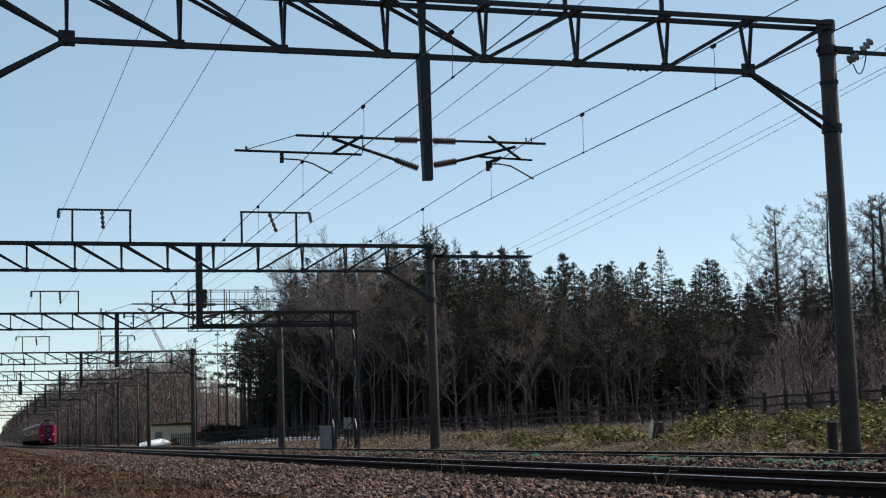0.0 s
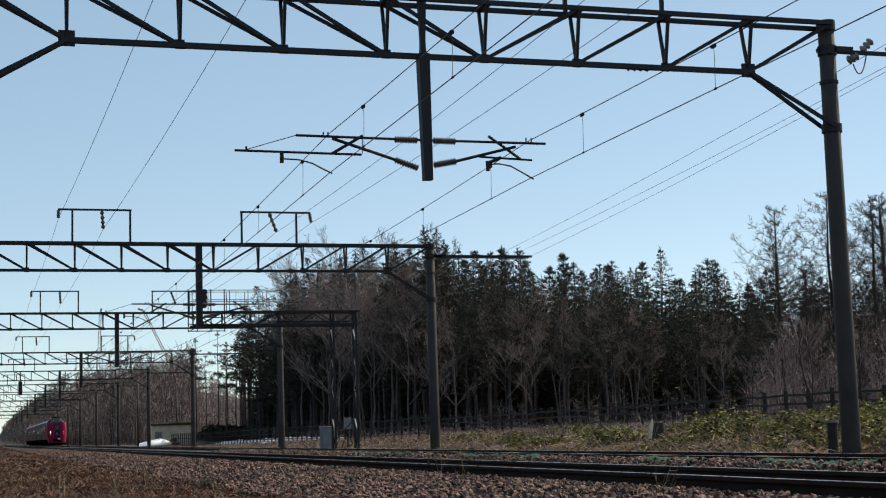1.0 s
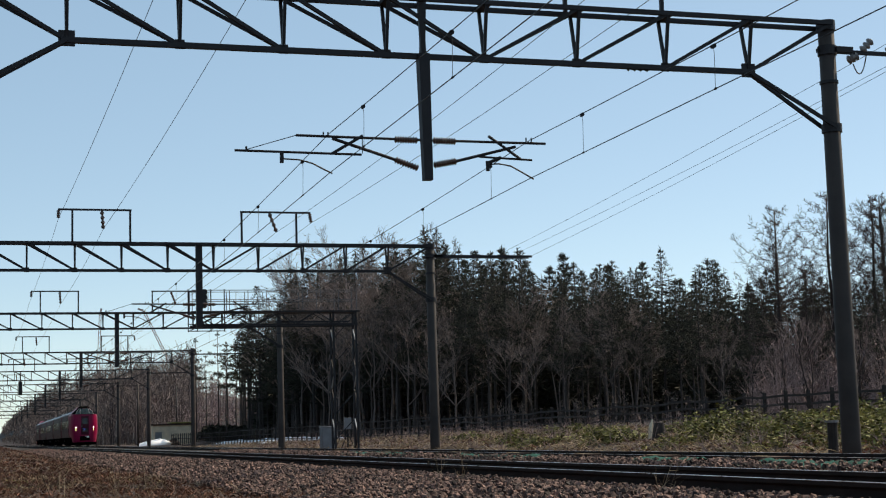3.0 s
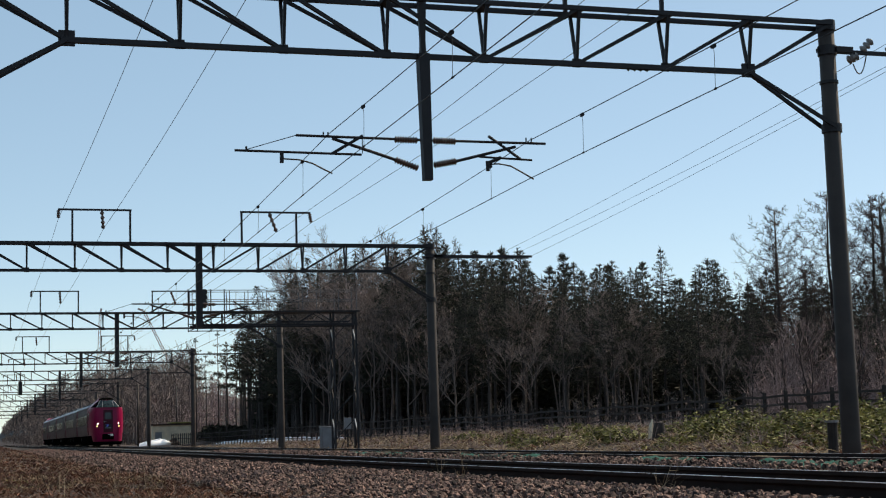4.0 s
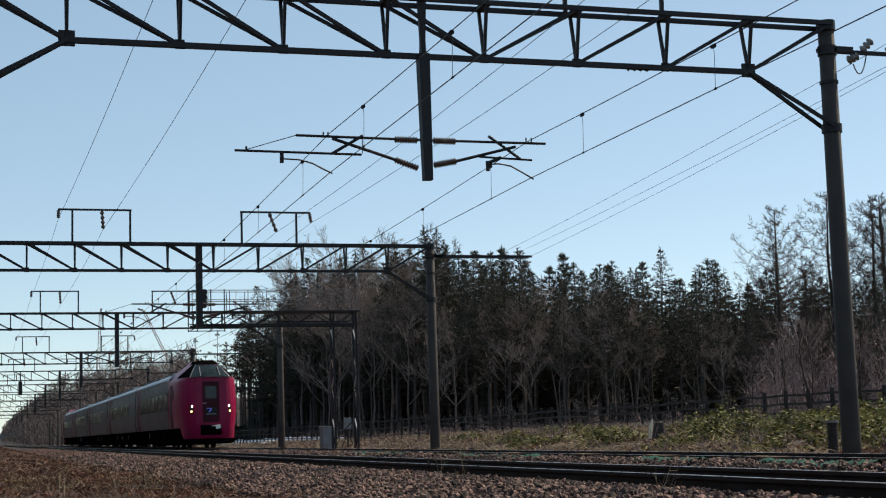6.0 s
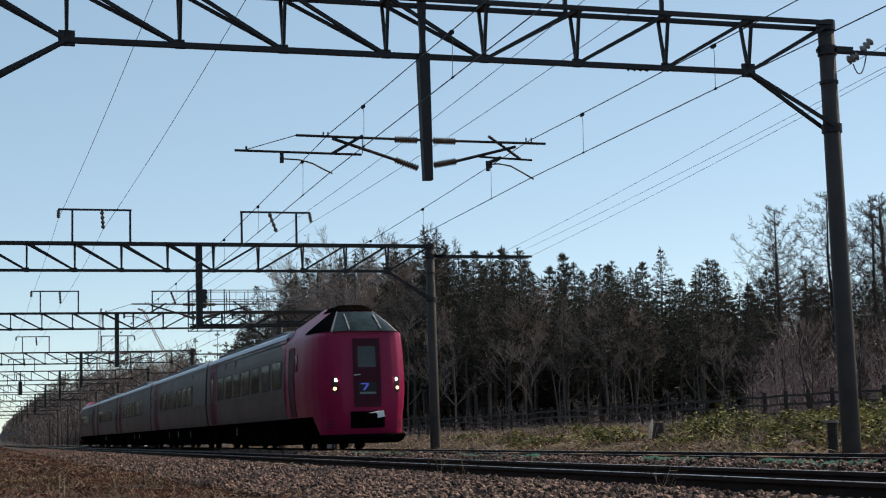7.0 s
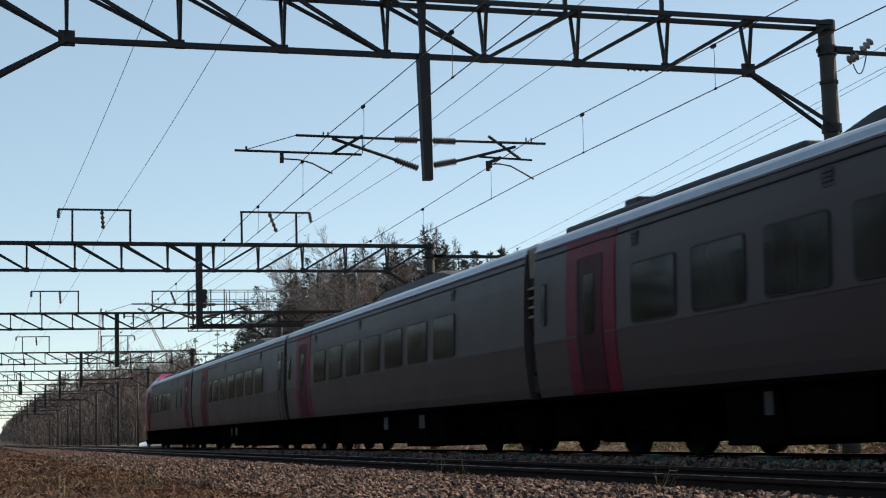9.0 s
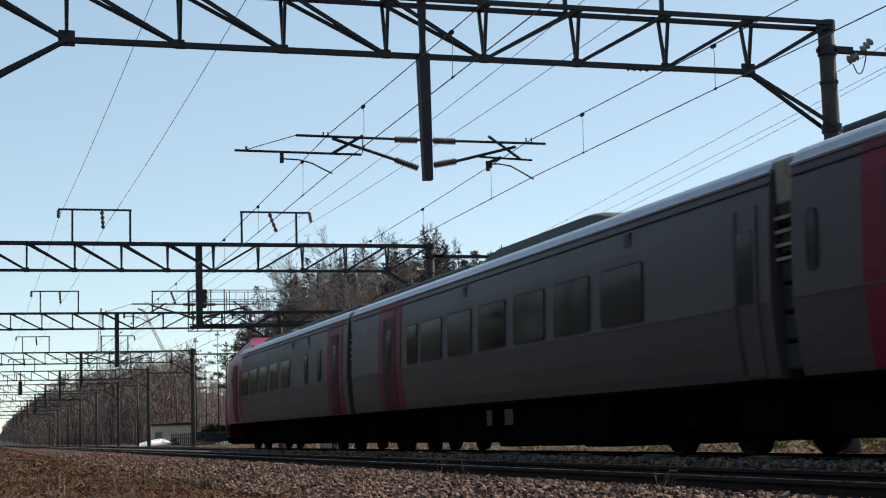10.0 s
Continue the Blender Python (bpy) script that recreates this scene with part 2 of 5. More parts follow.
def rail(x):
    bm = B()
    prof = rail_profile()
    ys = [-120, -20, 0, 30, 80, 160, 300, 700]
    rings = [[bm.verts.new((px, y, pz)) for px, pz in prof] for y in ys]
    for a, b in zip(rings, rings[1:]):
        for k in range(len(prof)):
            bm.faces.new((a[k], b[k], b[(k + 1) % len(prof)], a[(k + 1) % len(prof)]))
    top = B()
    block(top, (-0.027, -120, 0.0), (0.027, 700, 0.003))
    ob = part("rail", bm, RAIL_SIDE)
    part("running_surface", top, RAIL_TOP, ob, "polished steel rail head")
    place(ob, (x, 0, 0))
    tagged(ob, "rusty steel rail with a polished head on ballast", "rail", "rails of the two tracks")


G = 0.5335 + 0.0325
for c in (NEAR, FAR):
    for sgn in (-1, 1):
        rail(c + sgn * G)


def build_sleepers():
    bm = B()
    block(bm, (-1.0, -0.12, -0.30), (1.0, 0.12, -0.155), 0.02)
    me = part("sleeper", bm, SLEEPER)
    for sx in (-1, 1):
        for off in (-0.085, 0.085):
            part("rail_clip", bar(B(), (sx * G + off - 0.04, 0, -0.14), (sx * G + off + 0.04, 0, -0.115), 0.09, 0.03), RAIL_SIDE, me)
    tagged(me, "weathered concrete sleeper bedded in ballast", "sleeper", "sleepers under the rails")
    place(me, (NEAR, 6.0, 0))
    for c in (NEAR, FAR):
        for i in range(95):
            if c == NEAR and i == 0:
                continue
            copy_thing(me, pose(c, 6.0 + i * 0.62, 0))


build_sleepers()


# ---- overhead line portals ----
def truss(parent, nodes, zt, zb, xl, xr, deep=0.5, chord=0.09, split=9.0):
    for dy in (-deep / 2, deep / 2):
        part("top_chord", bar(B(), (xl, dy, zt), (xr, dy, zt), chord, chord), STEEL, parent)
    part("bottom_chord", bar(B(), (nodes[0] - 0.1, 0, zb), (nodes[-1] + 0.1, 0, zb), chord * 1.15, chord * 1.15), STEEL, parent)
    for x in nodes:
        part("web_post", bar(bar(B(), (x, -deep / 2, zt), (x, 0, zb), 0.06, 0.06), (x, deep / 2, zt), (x, 0, zb), 0.06, 0.06), STEEL, parent)
        big = 0.15 if x in (nodes[0], nodes[-1]) else 0.09
        part("gusset_plate", block(B(), (x - big, -0.03, zb - big * 0.75), (x + big, 0.03, zb + big * 1.2), 0.01), STEEL, parent)
        part("tie_bar", bar(B(), (x, -deep / 2, zt - 0.02), (x, deep / 2, zt - 0.02), 0.17, 0.08), STEEL, parent)
    full = [xl] + nodes + [xr]
    for a, b in zip(full, full[1:]):
        up, dn = (a, b) if (a + b) / 2 < split else (b, a)
        if dn in (xl, xr):
            continue
        part("diagonal", bar(bar(B(), (up, -deep / 2, zt), (dn, 0, zb), 0.055, 0.07), (up, deep / 2, zt), (dn, 0, zb), 0.055, 0.07), STEEL, parent)


def pole_mesh(top, r0=0.2, r1=0.17, foot=-1.2):
    return rod(B(), [(0, 0, foot), (0, 0, 0), (0, 0, top - 0.02), (0, 0, top)], [r0, r0, r1, r1 * 0.9], 20)


def knee(parent, x, px, zb, drop=1.15):
    for dy in (-0.12, 0.12):
        part("knee_brace", bar(B(), (x, dy * 0.3, zb), (px, dy * 1.7, zb - drop), 0.055, 0.075), STEEL, parent)
    part("pole_clamp", rod(B(), [(px, 0, zb - drop - 0.09), (px, 0, zb - drop + 0.09)], 0.215, 20), STEEL, parent)


def portal(y, nodes, top, zt, zb, post_x, post_z, xl=-0.5, xr=17.24, split=9.0, first=False):
    ob = thing("catenary_portal", "dark steel lattice beam on two grey concrete poles over both tracks", "portal", "overhead line portals", (0, y, 0))
    for x in (xl, xr):
        p = part("pole", pole_mesh(top), CONCRETE, ob, "spun concrete pole, backlit shade put into its dark colour", smooth=True)
        p.location = (x, 0, 0)
        part("pole_cap", rod(B(), [(x, 0, zt - 0.12), (x, 0, zt + 0.1)], 0.205, 16), STEEL, ob)
        knee(ob, nodes[0] if x < 5 else nodes[-1], x, zb)
    truss(ob, nodes, zt, zb, xl, xr, split=split)
    if first:
        bm = bar(B(), (post_x, 0, zb + 0.05), (post_x + 0.03, 0, post_z), 0.22, 0.24, 0.17, 0.19)
        part("drop_post", bm, STEEL, ob)
        for dy in (-0.2, 0.2):
            part("drop_post_leg", bar(B(), (post_x - 0.1 if dy < 0 else post_x + 0.1, dy, zt + 0.2), (post_x, dy * 0.3, zb - 0.1), 0.1, 0.1), STEEL, ob)
    else:
        part("drop_post", bar(B(), (post_x, 0, zt + 0.06), (post_x, 0, post_z), 0.24, 0.22), STEEL, ob)
    return ob


NODES_1 = [1.44, 3.49, 5.45, 7.47, 9.48, 11.45, 13.42, 15.33]
NODES_2 = [-3.6, -1.88, -0.15, 1.58, 3.32, 5.04, 6.77, 8.52, 10.26, 12.01, 13.74, 15.45]
GANTRIES = [portal(27.358, NODES_1, 8.84, 8.82, 7.73, 8.21, 5.28, first=True)]
part("tied_rope", rod(B(), [(12.55 + 0.035 * k, -0.03 + 0.05 * (k % 2), 7.655 + 0.03 * ((k // 2) % 2)) for k in range(16)], 0.02, 5), RUBBER, GANTRIES[0], "dark rope tied to the bottom chord")
PORTALS = [27.358, 57.252, 89.171, 128.317, 163.745, 201, 240, 280, 320, 362, 405]
GANTRIES.append(portal(57.252, NODES_2, 7.94, 7.86, 6.84, 7.96, 4.66, xl=-5.3))
GANTRIES.append(portal(89.171, NODES_2, 7.95, 7.89, 6.97, 7.57, 4.72, xl=-5.3))
for i, y in enumerate(PORTALS[3:]):
    GANTRIES.append(portal(y, NODES_2, 8.12, 7.9 + 0.1 * min(i, 1), 6.95 + 0.1 * min(i, 1), 7.95, 4.95, xl=-5.3))


head = part("signal_head", block(B(), (3.72, -0.5, 5.5), (4.12, -0.25, 6.95), 0.06), RUBBER, GANTRIES[4], "black signal head hung from the beam")
part("signal_hanger", bar(B(), (3.92, -0.3, 6.9), (3.92, -0.1, 8.0), 0.12, 0.12), STEEL, GANTRIES[4])


# ---- cantilevers that carry the wires ----
def insulator(bm, a, b, r=0.075, sheds=9):
    a, b = Vector(a), Vector(b)
    pts, rad = [a], [0.03]
    for i in range(sheds):
        t0, t1, t2 = (i + 0.1) / sheds, (i + 0.5) / sheds, (i + 0.95) / sheds
        pts += [a.lerp(b, t0), a.lerp(b, t1), a.lerp(b, t2)]
        rad += [0.04, r, 0.042]
    return rod(bm, pts + [b], rad + [0.03], 10)


def cantilever(y, ox, oz, tubes, insulators, arm, arm_pts, group="wire cantilevers"):
    ob = thing("wire_cantilever", "steel tube cantilever with brown ribbed insulators on the drop post", "cantilever", group, (ox, y, oz))
    for a, b, r in tubes:
        part("tube", rod(B(), [(a[0], 0, a[1]), (b[0], 0, b[1])], r, 8), STEEL, ob)
    for a, b in insulators:
        part("insulator", insulator(B(), (a[0], 0, a[1]), (b[0], 0, b[1])), PORCELAIN, ob, "brown ribbed porcelain insulator", smooth=True)
    part("steady_arm", rod(B(), [(x, 0, z) for x, z in arm_pts], 0.016, 6), STEEL, ob)
    part("arm_bracket", block(B(), (arm[0] - 0.035, -0.03, arm[1]), (arm[0] + 0.035, 0.03, arm[2]), 0.01), STEEL, ob)
    return ob


def both_cantilevers(y, ox, oz):
    # metres from the drop post's axis and from 6.07 m above the rail
    cantilever(y, ox, oz, [((-0.1, 0.0), (-2.55, 0.02), 0.026), ((-3.72, -0.30), (-1.28, -0.32), 0.024), ((-1.85, -0.02), (-0.62, -0.40), 0.032),
                           ((-1.85, -0.31), (-1.25, 0.05), 0.03), ((-2.55, 0.02), (-3.5, -0.28), 0.008), ((-2.02, 0.0), (-2.02, 0.10), 0.015), ((-1.93, 0.0), (-1.93, 0.10), 0.015),
                           ((-3.5, -0.30), (-3.5, -0.22), 0.02), ((-1.26, -0.3), (-1.26, 0.04), 0.009)],
               [((-0.62, -0.005), (-0.16, -0.01)), ((-0.62, -0.40), (-0.16, -0.56))], (-2.83, -0.52, -0.31),
               [(-2.8, -0.44), (-2.5, -0.45), (-2.25, -0.51), (-2.05, -0.61), (-1.86, -0.70)])
    cantilever(y, ox, oz, [((0.1, 0.0), (2.5, 0.0), 0.026), ((0.62, -0.40), (1.86, -0.08), 0.03), ((1.3, 0.12), (1.95, -0.32), 0.03), ((1.1, -0.30), (2.2, -0.34), 0.022),
                           ((2.09, 0.0), (2.09, 0.11), 0.015), ((2.2, 0.0), (2.2, 0.11), 0.015), ((1.55, -0.30), (1.28, -0.42), 0.035)],
               [((0.16, -0.005), (0.62, -0.01)), ((0.16, -0.49), (0.62, -0.40))], (1.27, -0.58, -0.38),
               [(1.27, -0.45), (1.5, -0.43), (1.75, -0.47), (2.0, -0.6), (2.22, -0.72)])


both_cantilevers(27.358, 8.21, 6.07)
for i, y in enumerate(PORTALS[1:6]):
    both_cantilevers(y, 7.96 if i != 1 else 7.57, 5.55)


# ---- feeder frames on top of the beams ----
def feeder_frame(gantry, z0, legs, bar_x, strings):
    bm = B()
    for x in legs:
        bar(bm, (x, 0, z0 - 0.05), (x, 0, z0 + 1.28), 0.075, 0.075)
    bar(bm, (bar_x[0], 0, z0 + 1.28), (bar_x[1], 0, z0 + 1.28), 0.07, 0.07)
    ob = part("feeder_frame", bm, STEEL, gantry, "dark steel goalpost frame on the beam")
    for x, dx, ln in strings:
        part("insulator_string", insulator(B(), (x, 0, z0 + 1.25), (x + dx, 0, z0 + 1.25 - ln), 0.085, 4), PORCELAIN, ob, "short string of brown insulators", smooth=True)


TOPS = [8.85, 7.87, 7.9, 7.95] + [8.02] * 12
feeder_frame(GANTRIES[0], 8.85, (3.95, 6.1), (3.4, 6.15), ((3.45, 0, 0.3), (5.1, 0.05, 0.7)))
feeder_frame(GANTRIES[0], 8.85, (11.25, 13.4), (11.2, 13.95), ((11.75, 0.28, 0.75), (13.9, 0.05, 0.35)))
for i, gantry in enumerate(GANTRIES[1:8]):
    feeder_frame(gantry, TOPS[i + 1], (3.23, 5.37), (2.70, 5.42), ((2.72, 0, 0.3), (4.32, 0.05, 0.7)))
    feeder_frame(gantry, TOPS[i + 1], (9.63, 11.79), (9.58, 12.36), ((10.72, 0.28, 0.75), (12.33, 0.05, 0.35)))


# ---- wires ----
def wire(name, points, r, label, group):
    ob = part(name, rod(B(), points, r, 5, cap=False), WIRE)
    tagged(ob, label, "wire", group)
    return ob


def sagging(a, b, sag, n=14):
    return [Vector(a).lerp(Vector(b), i / n) - Vector((0, 0, 4 * sag * (i / n) * (1 - i / n))) for i in range(n + 1)]


def span(a, b, sag, n, out):
    pts = sagging(a, b, sag, n)
    out += pts if not out else pts[1:]


SUPPORT_Y = [-2.6] + PORTALS
for x0 in (6.29, 10.38):
    mess, cont = [], []
    for i, (y0, y1) in enumerate(zip(SUPPORT_Y, SUPPORT_Y[1:])):
        za, zb_ = ((6.15, 6.13), (6.13, 5.60))[i] if i < 2 else (5.60, 5.60)
        ca, cb = ((5.40, 5.375), (5.375, 4.99))[i] if i < 2 else (4.99, 4.92) if i == 2 else (4.92, 4.92)
        xa, xb = (x0, x0) if i == 0 else (x0, x0 - 0.1) if i == 1 else (x0 - 0.1, x0 - 0.1)
        span((xa, y0, za), (xb, y1, zb_), 0.13, 12, mess)
        span((xa, y0, ca), (xb, y1, cb), 0.015, 12, cont)
    ob = wire("overhead_wire", mess, 0.0085, "messenger and contact wire with droppers above the track", "overhead wires")
    part("contact_wire", rod(B(), cont, 0.009, 5, cap=False), WIRE, ob)

    def on(line, y):
        return Vector((np.interp(y, [p.y for p in line], [p.x for p in line]), y, np.interp(y, [p.y for p in line], [p.z for p in line])))

    for k in range(-5, 40):
        y = 24.65 + 5.12 * k
        top, low = on(mess, y), on(cont, y)
        if min(abs(y - q) for q in PORTALS) < 1.2:
            continue
        part("dropper", rod(B(), [top, top.lerp(low, 0.2) + Vector((0.012, 0, 0)), low], 0.0045, 4), WIRE, ob)
        part("dropper_clamp", rod(B(), [top + Vector((0, -0.04, -0.02)), top + Vector((0, 0.04, -0.02))], 0.035, 8), STEEL, ob)
        part("contact_clip", rod(B(), [low + Vector((0, -0.03, 0)), low + Vector((0, 0.03, 0))], 0.018, 6), STEEL, ob)

for x, first, dz in ((2.72, 3.47, 0.93), (4.37, 5.15, 0.55), (11.0, 12.03, 0.5), (12.38, 13.95, 0.88)):
    pts = []
    for i, (y0, y1) in enumerate(zip(SUPPORT_Y, SUPPORT_Y[1:])):
        span((first if i < 2 else x, y0, (TOPS[0] if i < 1 else TOPS[i - 1]) + dz), (first if i < 1 else x, y1, TOPS[i] + dz), 0.15, 10, pts)
    wire("feeder_wire", pts, 0.008, "thin bare feeder wire strung over the portals", "feeder wires")


# ---- the train: five cars, local y = 0 at the leading coupling of each car ----
HALF, GUTTER, CROWN, SILL = 1.43, 3.40, 3.66, 0.93


SIDE_LINE = [(HALF - 0.10, SILL), (HALF - 0.065, 1.1), (HALF - 0.03, 1.4), (HALF, 1.85), (HALF - 0.02, 2.5), (HALF - 0.04, 2.9), (HALF - 0.062, 3.15), (HALF - 0.10, GUTTER)]


def side_x(z):
    return float(np.interp(z, [q[1] for q in SIDE_LINE], [q[0] for q in SIDE_LINE]))


def section(k_roof=9):
    """Half outline of the body from sill to gutter, then the roof to the middle."""
    side = [*SIDE_LINE[:-1], (HALF - 0.10, GUTTER)]
    roof = [((HALF - 0.10) * math.cos(a) ** 0.62, GUTTER + (CROWN - GUTTER) * math.sin(a) ** 0.75) for a in np.linspace(0, math.pi / 2, k_roof)]
    return side, roof


def prism(bm, outline, y0, y1, closed=False, cap=True):
    a = [bm.verts.new((x, y0, z)) for x, z in outline]
    b = [bm.verts.new((x, y1, z)) for x, z in outline]
    n = len(outline)
    for i in range(n if closed else n - 1):
        j = (i + 1) % n
        bm.faces.new((a[i], b[i], b[j], a[j]))
    if cap:
        bm.faces.new(a)
        bm.faces.new(b[::-1])
    return bm


def side_panel(sgn, y0, y1, z0, z1, out0, out1, r=0.06):
    """A panel with rounded corners on the car side, from out0 to out1 metres proud of it."""
    pts = []
    for cy, cz, a0 in ((y1 - r, z1 - r, 0), (y0 + r, z1 - r, 90), (y0 + r, z0 + r, 180), (y1 - r, z0 + r, 270)):
        pts += [(cy + r * math.cos(radians(a0 + d)), cz + r * math.sin(radians(a0 + d))) for d in (0, 30, 60, 90)]
        nxt = {0: None, 90: -1, 180: None, 270: 1}[a0]
        if nxt:
            for q in np.linspace(z0 + r, z1 - r, 8)[1:-1][::nxt]:
                pts.append((y0 if a0 == 90 else y1, q))
    bm = B()
    rings = [[bm.verts.new((sgn * (side_x(z) + o), y, z)) for y, z in pts] for o in (out0, out1)]
    for i in range(len(pts)):
        j = (i + 1) % len(pts)
        bm.faces.new((rings[0][i], rings[0][j], rings[1][j], rings[1][i]))
    half = len(pts) // 2
    # pair points of equal height so that the face bends with the side
    n = len(pts)
    order = [(3 - i) % n for i in range(half)], [(4 + i) % n for i in range(half)]
    for ring in rings:
        for i in range(half - 1):
            bm.faces.new((ring[order[0][i]], ring[order[0][i + 1]], ring[order[1][i + 1]], ring[order[1][i]]))
    bmesh.ops.recalc_face_normals(bm, faces=bm.faces[:])
    return bm


def window(car, sgn, y0, y1, z0=1.88, z1=2.74):
    f = part("window", side_panel(sgn, y0, y1, z0, z1, -0.02, 0.014, 0.09), RUBBER, car, "dark rubber window frame")
    part("pane", side_panel(sgn, y0 + 0.028, y1 - 0.028, z0 + 0.028, z1 - 0.028, 0.012, 0.018, 0.07), PANE, f, "grey window pane, mottled in place of reflections")


def door(car, sgn, y0, y1, pink=True, wide=0.45):
    if pink:
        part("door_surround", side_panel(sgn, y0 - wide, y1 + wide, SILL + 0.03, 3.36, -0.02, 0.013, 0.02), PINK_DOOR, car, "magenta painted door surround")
    # The panel has no recess; its shade is put into the darker magenta.
    d = part("door", side_panel(sgn, y0, y1, 0.97, 3.04, -0.02, 0.019, 0.05), PINK_DARK if pink else BODY, car, "magenta sliding door, recess shade put into its dark colour" if pink else "narrow grey service door")
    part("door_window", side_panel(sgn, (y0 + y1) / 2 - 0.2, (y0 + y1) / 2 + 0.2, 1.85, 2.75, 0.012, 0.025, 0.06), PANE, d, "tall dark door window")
    # Black strip stands in for the shaded side of the doorway.
    part("recess_shade_strip", side_panel(sgn, y1 - 0.1, y1 - 0.005, 1.0, 3.0, 0.01, 0.024, 0.01), RUBBER, d)


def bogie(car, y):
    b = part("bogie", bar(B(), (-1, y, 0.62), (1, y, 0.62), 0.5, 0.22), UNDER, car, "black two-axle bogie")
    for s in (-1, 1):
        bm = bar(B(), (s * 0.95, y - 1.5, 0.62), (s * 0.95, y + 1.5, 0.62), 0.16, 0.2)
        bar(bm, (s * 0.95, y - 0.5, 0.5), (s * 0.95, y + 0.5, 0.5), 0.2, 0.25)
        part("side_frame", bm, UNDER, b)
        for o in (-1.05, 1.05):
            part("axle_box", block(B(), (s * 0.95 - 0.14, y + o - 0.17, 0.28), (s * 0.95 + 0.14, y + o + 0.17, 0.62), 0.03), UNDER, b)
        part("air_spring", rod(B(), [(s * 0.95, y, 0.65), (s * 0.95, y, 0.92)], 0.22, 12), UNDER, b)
    # Plain block for the lower gear, added to close the bright gap between wheels.
    part("wheel_gap_block", block(B(), (-0.85, y - 1.75, 0.2), (0.85, y + 1.75, 0.6)), UNDER, b)
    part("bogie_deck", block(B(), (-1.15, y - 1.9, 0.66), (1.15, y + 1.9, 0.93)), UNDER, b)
    for o in (-1.05, 1.05):
        wm = B()
        for s in (-1, 1):
            rod(wm, [(s * 0.50, y + o, 0.43), (s * 0.53, y + o, 0.43), (s * 0.535, y + o, 0.43), (s * 0.66, y + o, 0.43)], [0.455, 0.455, 0.43, 0.42], 24)
        rod(wm, [(-0.5, y + o, 0.43), (0.5, y + o, 0.43)], 0.09, 8)
        part("wheelset", wm, WHEEL, b, "worn steel wheelset")
    return b


def under_boxes(car, y0, y1, rnd):
    y = y0
    while y < y1 - 0.5:
        ln = rnd.uniform(0.7, 2.2)
        if y + ln > y1:
            break
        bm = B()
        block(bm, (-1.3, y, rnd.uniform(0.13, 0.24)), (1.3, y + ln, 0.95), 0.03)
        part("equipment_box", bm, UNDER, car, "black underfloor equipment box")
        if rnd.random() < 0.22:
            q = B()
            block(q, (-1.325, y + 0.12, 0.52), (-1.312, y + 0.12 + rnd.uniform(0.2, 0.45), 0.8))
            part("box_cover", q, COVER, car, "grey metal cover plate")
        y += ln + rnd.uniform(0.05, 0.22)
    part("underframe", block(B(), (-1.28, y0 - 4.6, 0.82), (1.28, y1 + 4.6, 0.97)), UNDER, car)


def roof_gear(car, y0, y1, top=3.88):
    """Low dark fairings with sloping ends along the roof."""
    bm = B()
    outline = [(-0.95, 3.5), (-0.9, top - 0.05), (-0.74, top), (0.74, top), (0.9, top - 0.05), (0.95, 3.5)]
    rings = []
    for y, f in ((y0, 0.0), (y0 + 0.9, 0.8), (y0 + 1.4, 1), (y1 - 1.4, 1), (y1 - 0.9, 0.8), (y1, 0)):
        rings.append([bm.verts.new((x, y, 3.5 + (z - 3.5) * (0.35 + 0.65 * f))) for x, z in outline])
    for a, b in zip(rings, rings[1:]):
        for i in range(5):
            bm.faces.new((a[i], b[i], b[i + 1], a[i + 1]))
    bm.faces.new(rings[0])
    bm.faces.new(rings[-1][::-1])
    bmesh.ops.recalc_face_normals(bm, faces=bm.faces[:])
    part("roof_fairing", bm, ROOF_DARK, car, "dark air-conditioning fairing on the roof")


def shell(car, y0, y1):
    side, roof = section()
    full = [(-x, z) for x, z in side] + [(x, z) for x, z in reversed(side)]
    part("body", prism(B(), full, y0, y1), BODY, car, "silver grey metal car body, shade put into its dark colour")
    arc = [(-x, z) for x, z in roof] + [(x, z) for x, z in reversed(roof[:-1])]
    part("roof", prism(B(), arc, y0, y1), ROOF, car, "light grey ribbed metal roof, sky sheen put into its colour", smooth=False)
    for s in (-1, 1):
        part("gutter", rod(B(), [(s * (HALF - 0.085), y0, GUTTER - 0.03), (s * (HALF - 0.085), y1, GUTTER - 0.03)], 0.028, 6), ROOF, car)
        part("belt_line", bar(B(), (s * HALF, y0 + 0.05, 1.84), (s * HALF, y1 - 0.05, 1.84), 0.012, 0.03), BODY, car)
        part("roof_edge_line", bar(B(), (s * (HALF - 0.06), y0 + 0.02, 3.24), (s * (HALF - 0.06), y1 - 0.02, 3.24), 0.02, 0.02), ROOF_DARK, car)
        part("sill", bar(B(), (s * (HALF - 0.06), y0, SILL - 0.02), (s * (HALF - 0.06), y1, SILL - 0.02), 0.05, 0.06), UNDER, car)


def gangway(car, y):
    for k in range(7):
        z0 = SILL + 0.1 + k * 0.34
        part("bellows_fold", block(B(), (-1.30, y - 0.22, z0), (1.30, y + 0.22, z0 + 0.30), 0.03), RUBBER, car, "black gangway bellows fold")
    part("gangway_cover", block(B(), (-1.31, y - 0.24, 2.95), (1.31, y + 0.24, 3.5), 0.05), CANVAS, car, "pale canvas gangway cover")
    for k in range(4):
        part("gangway_strap", block(B(), (-1.34, y - 0.23, 2.30 + k * 0.16), (1.34, y + 0.23, 2.34 + k * 0.16)), CANVAS, car, "pale strap round the bellows")


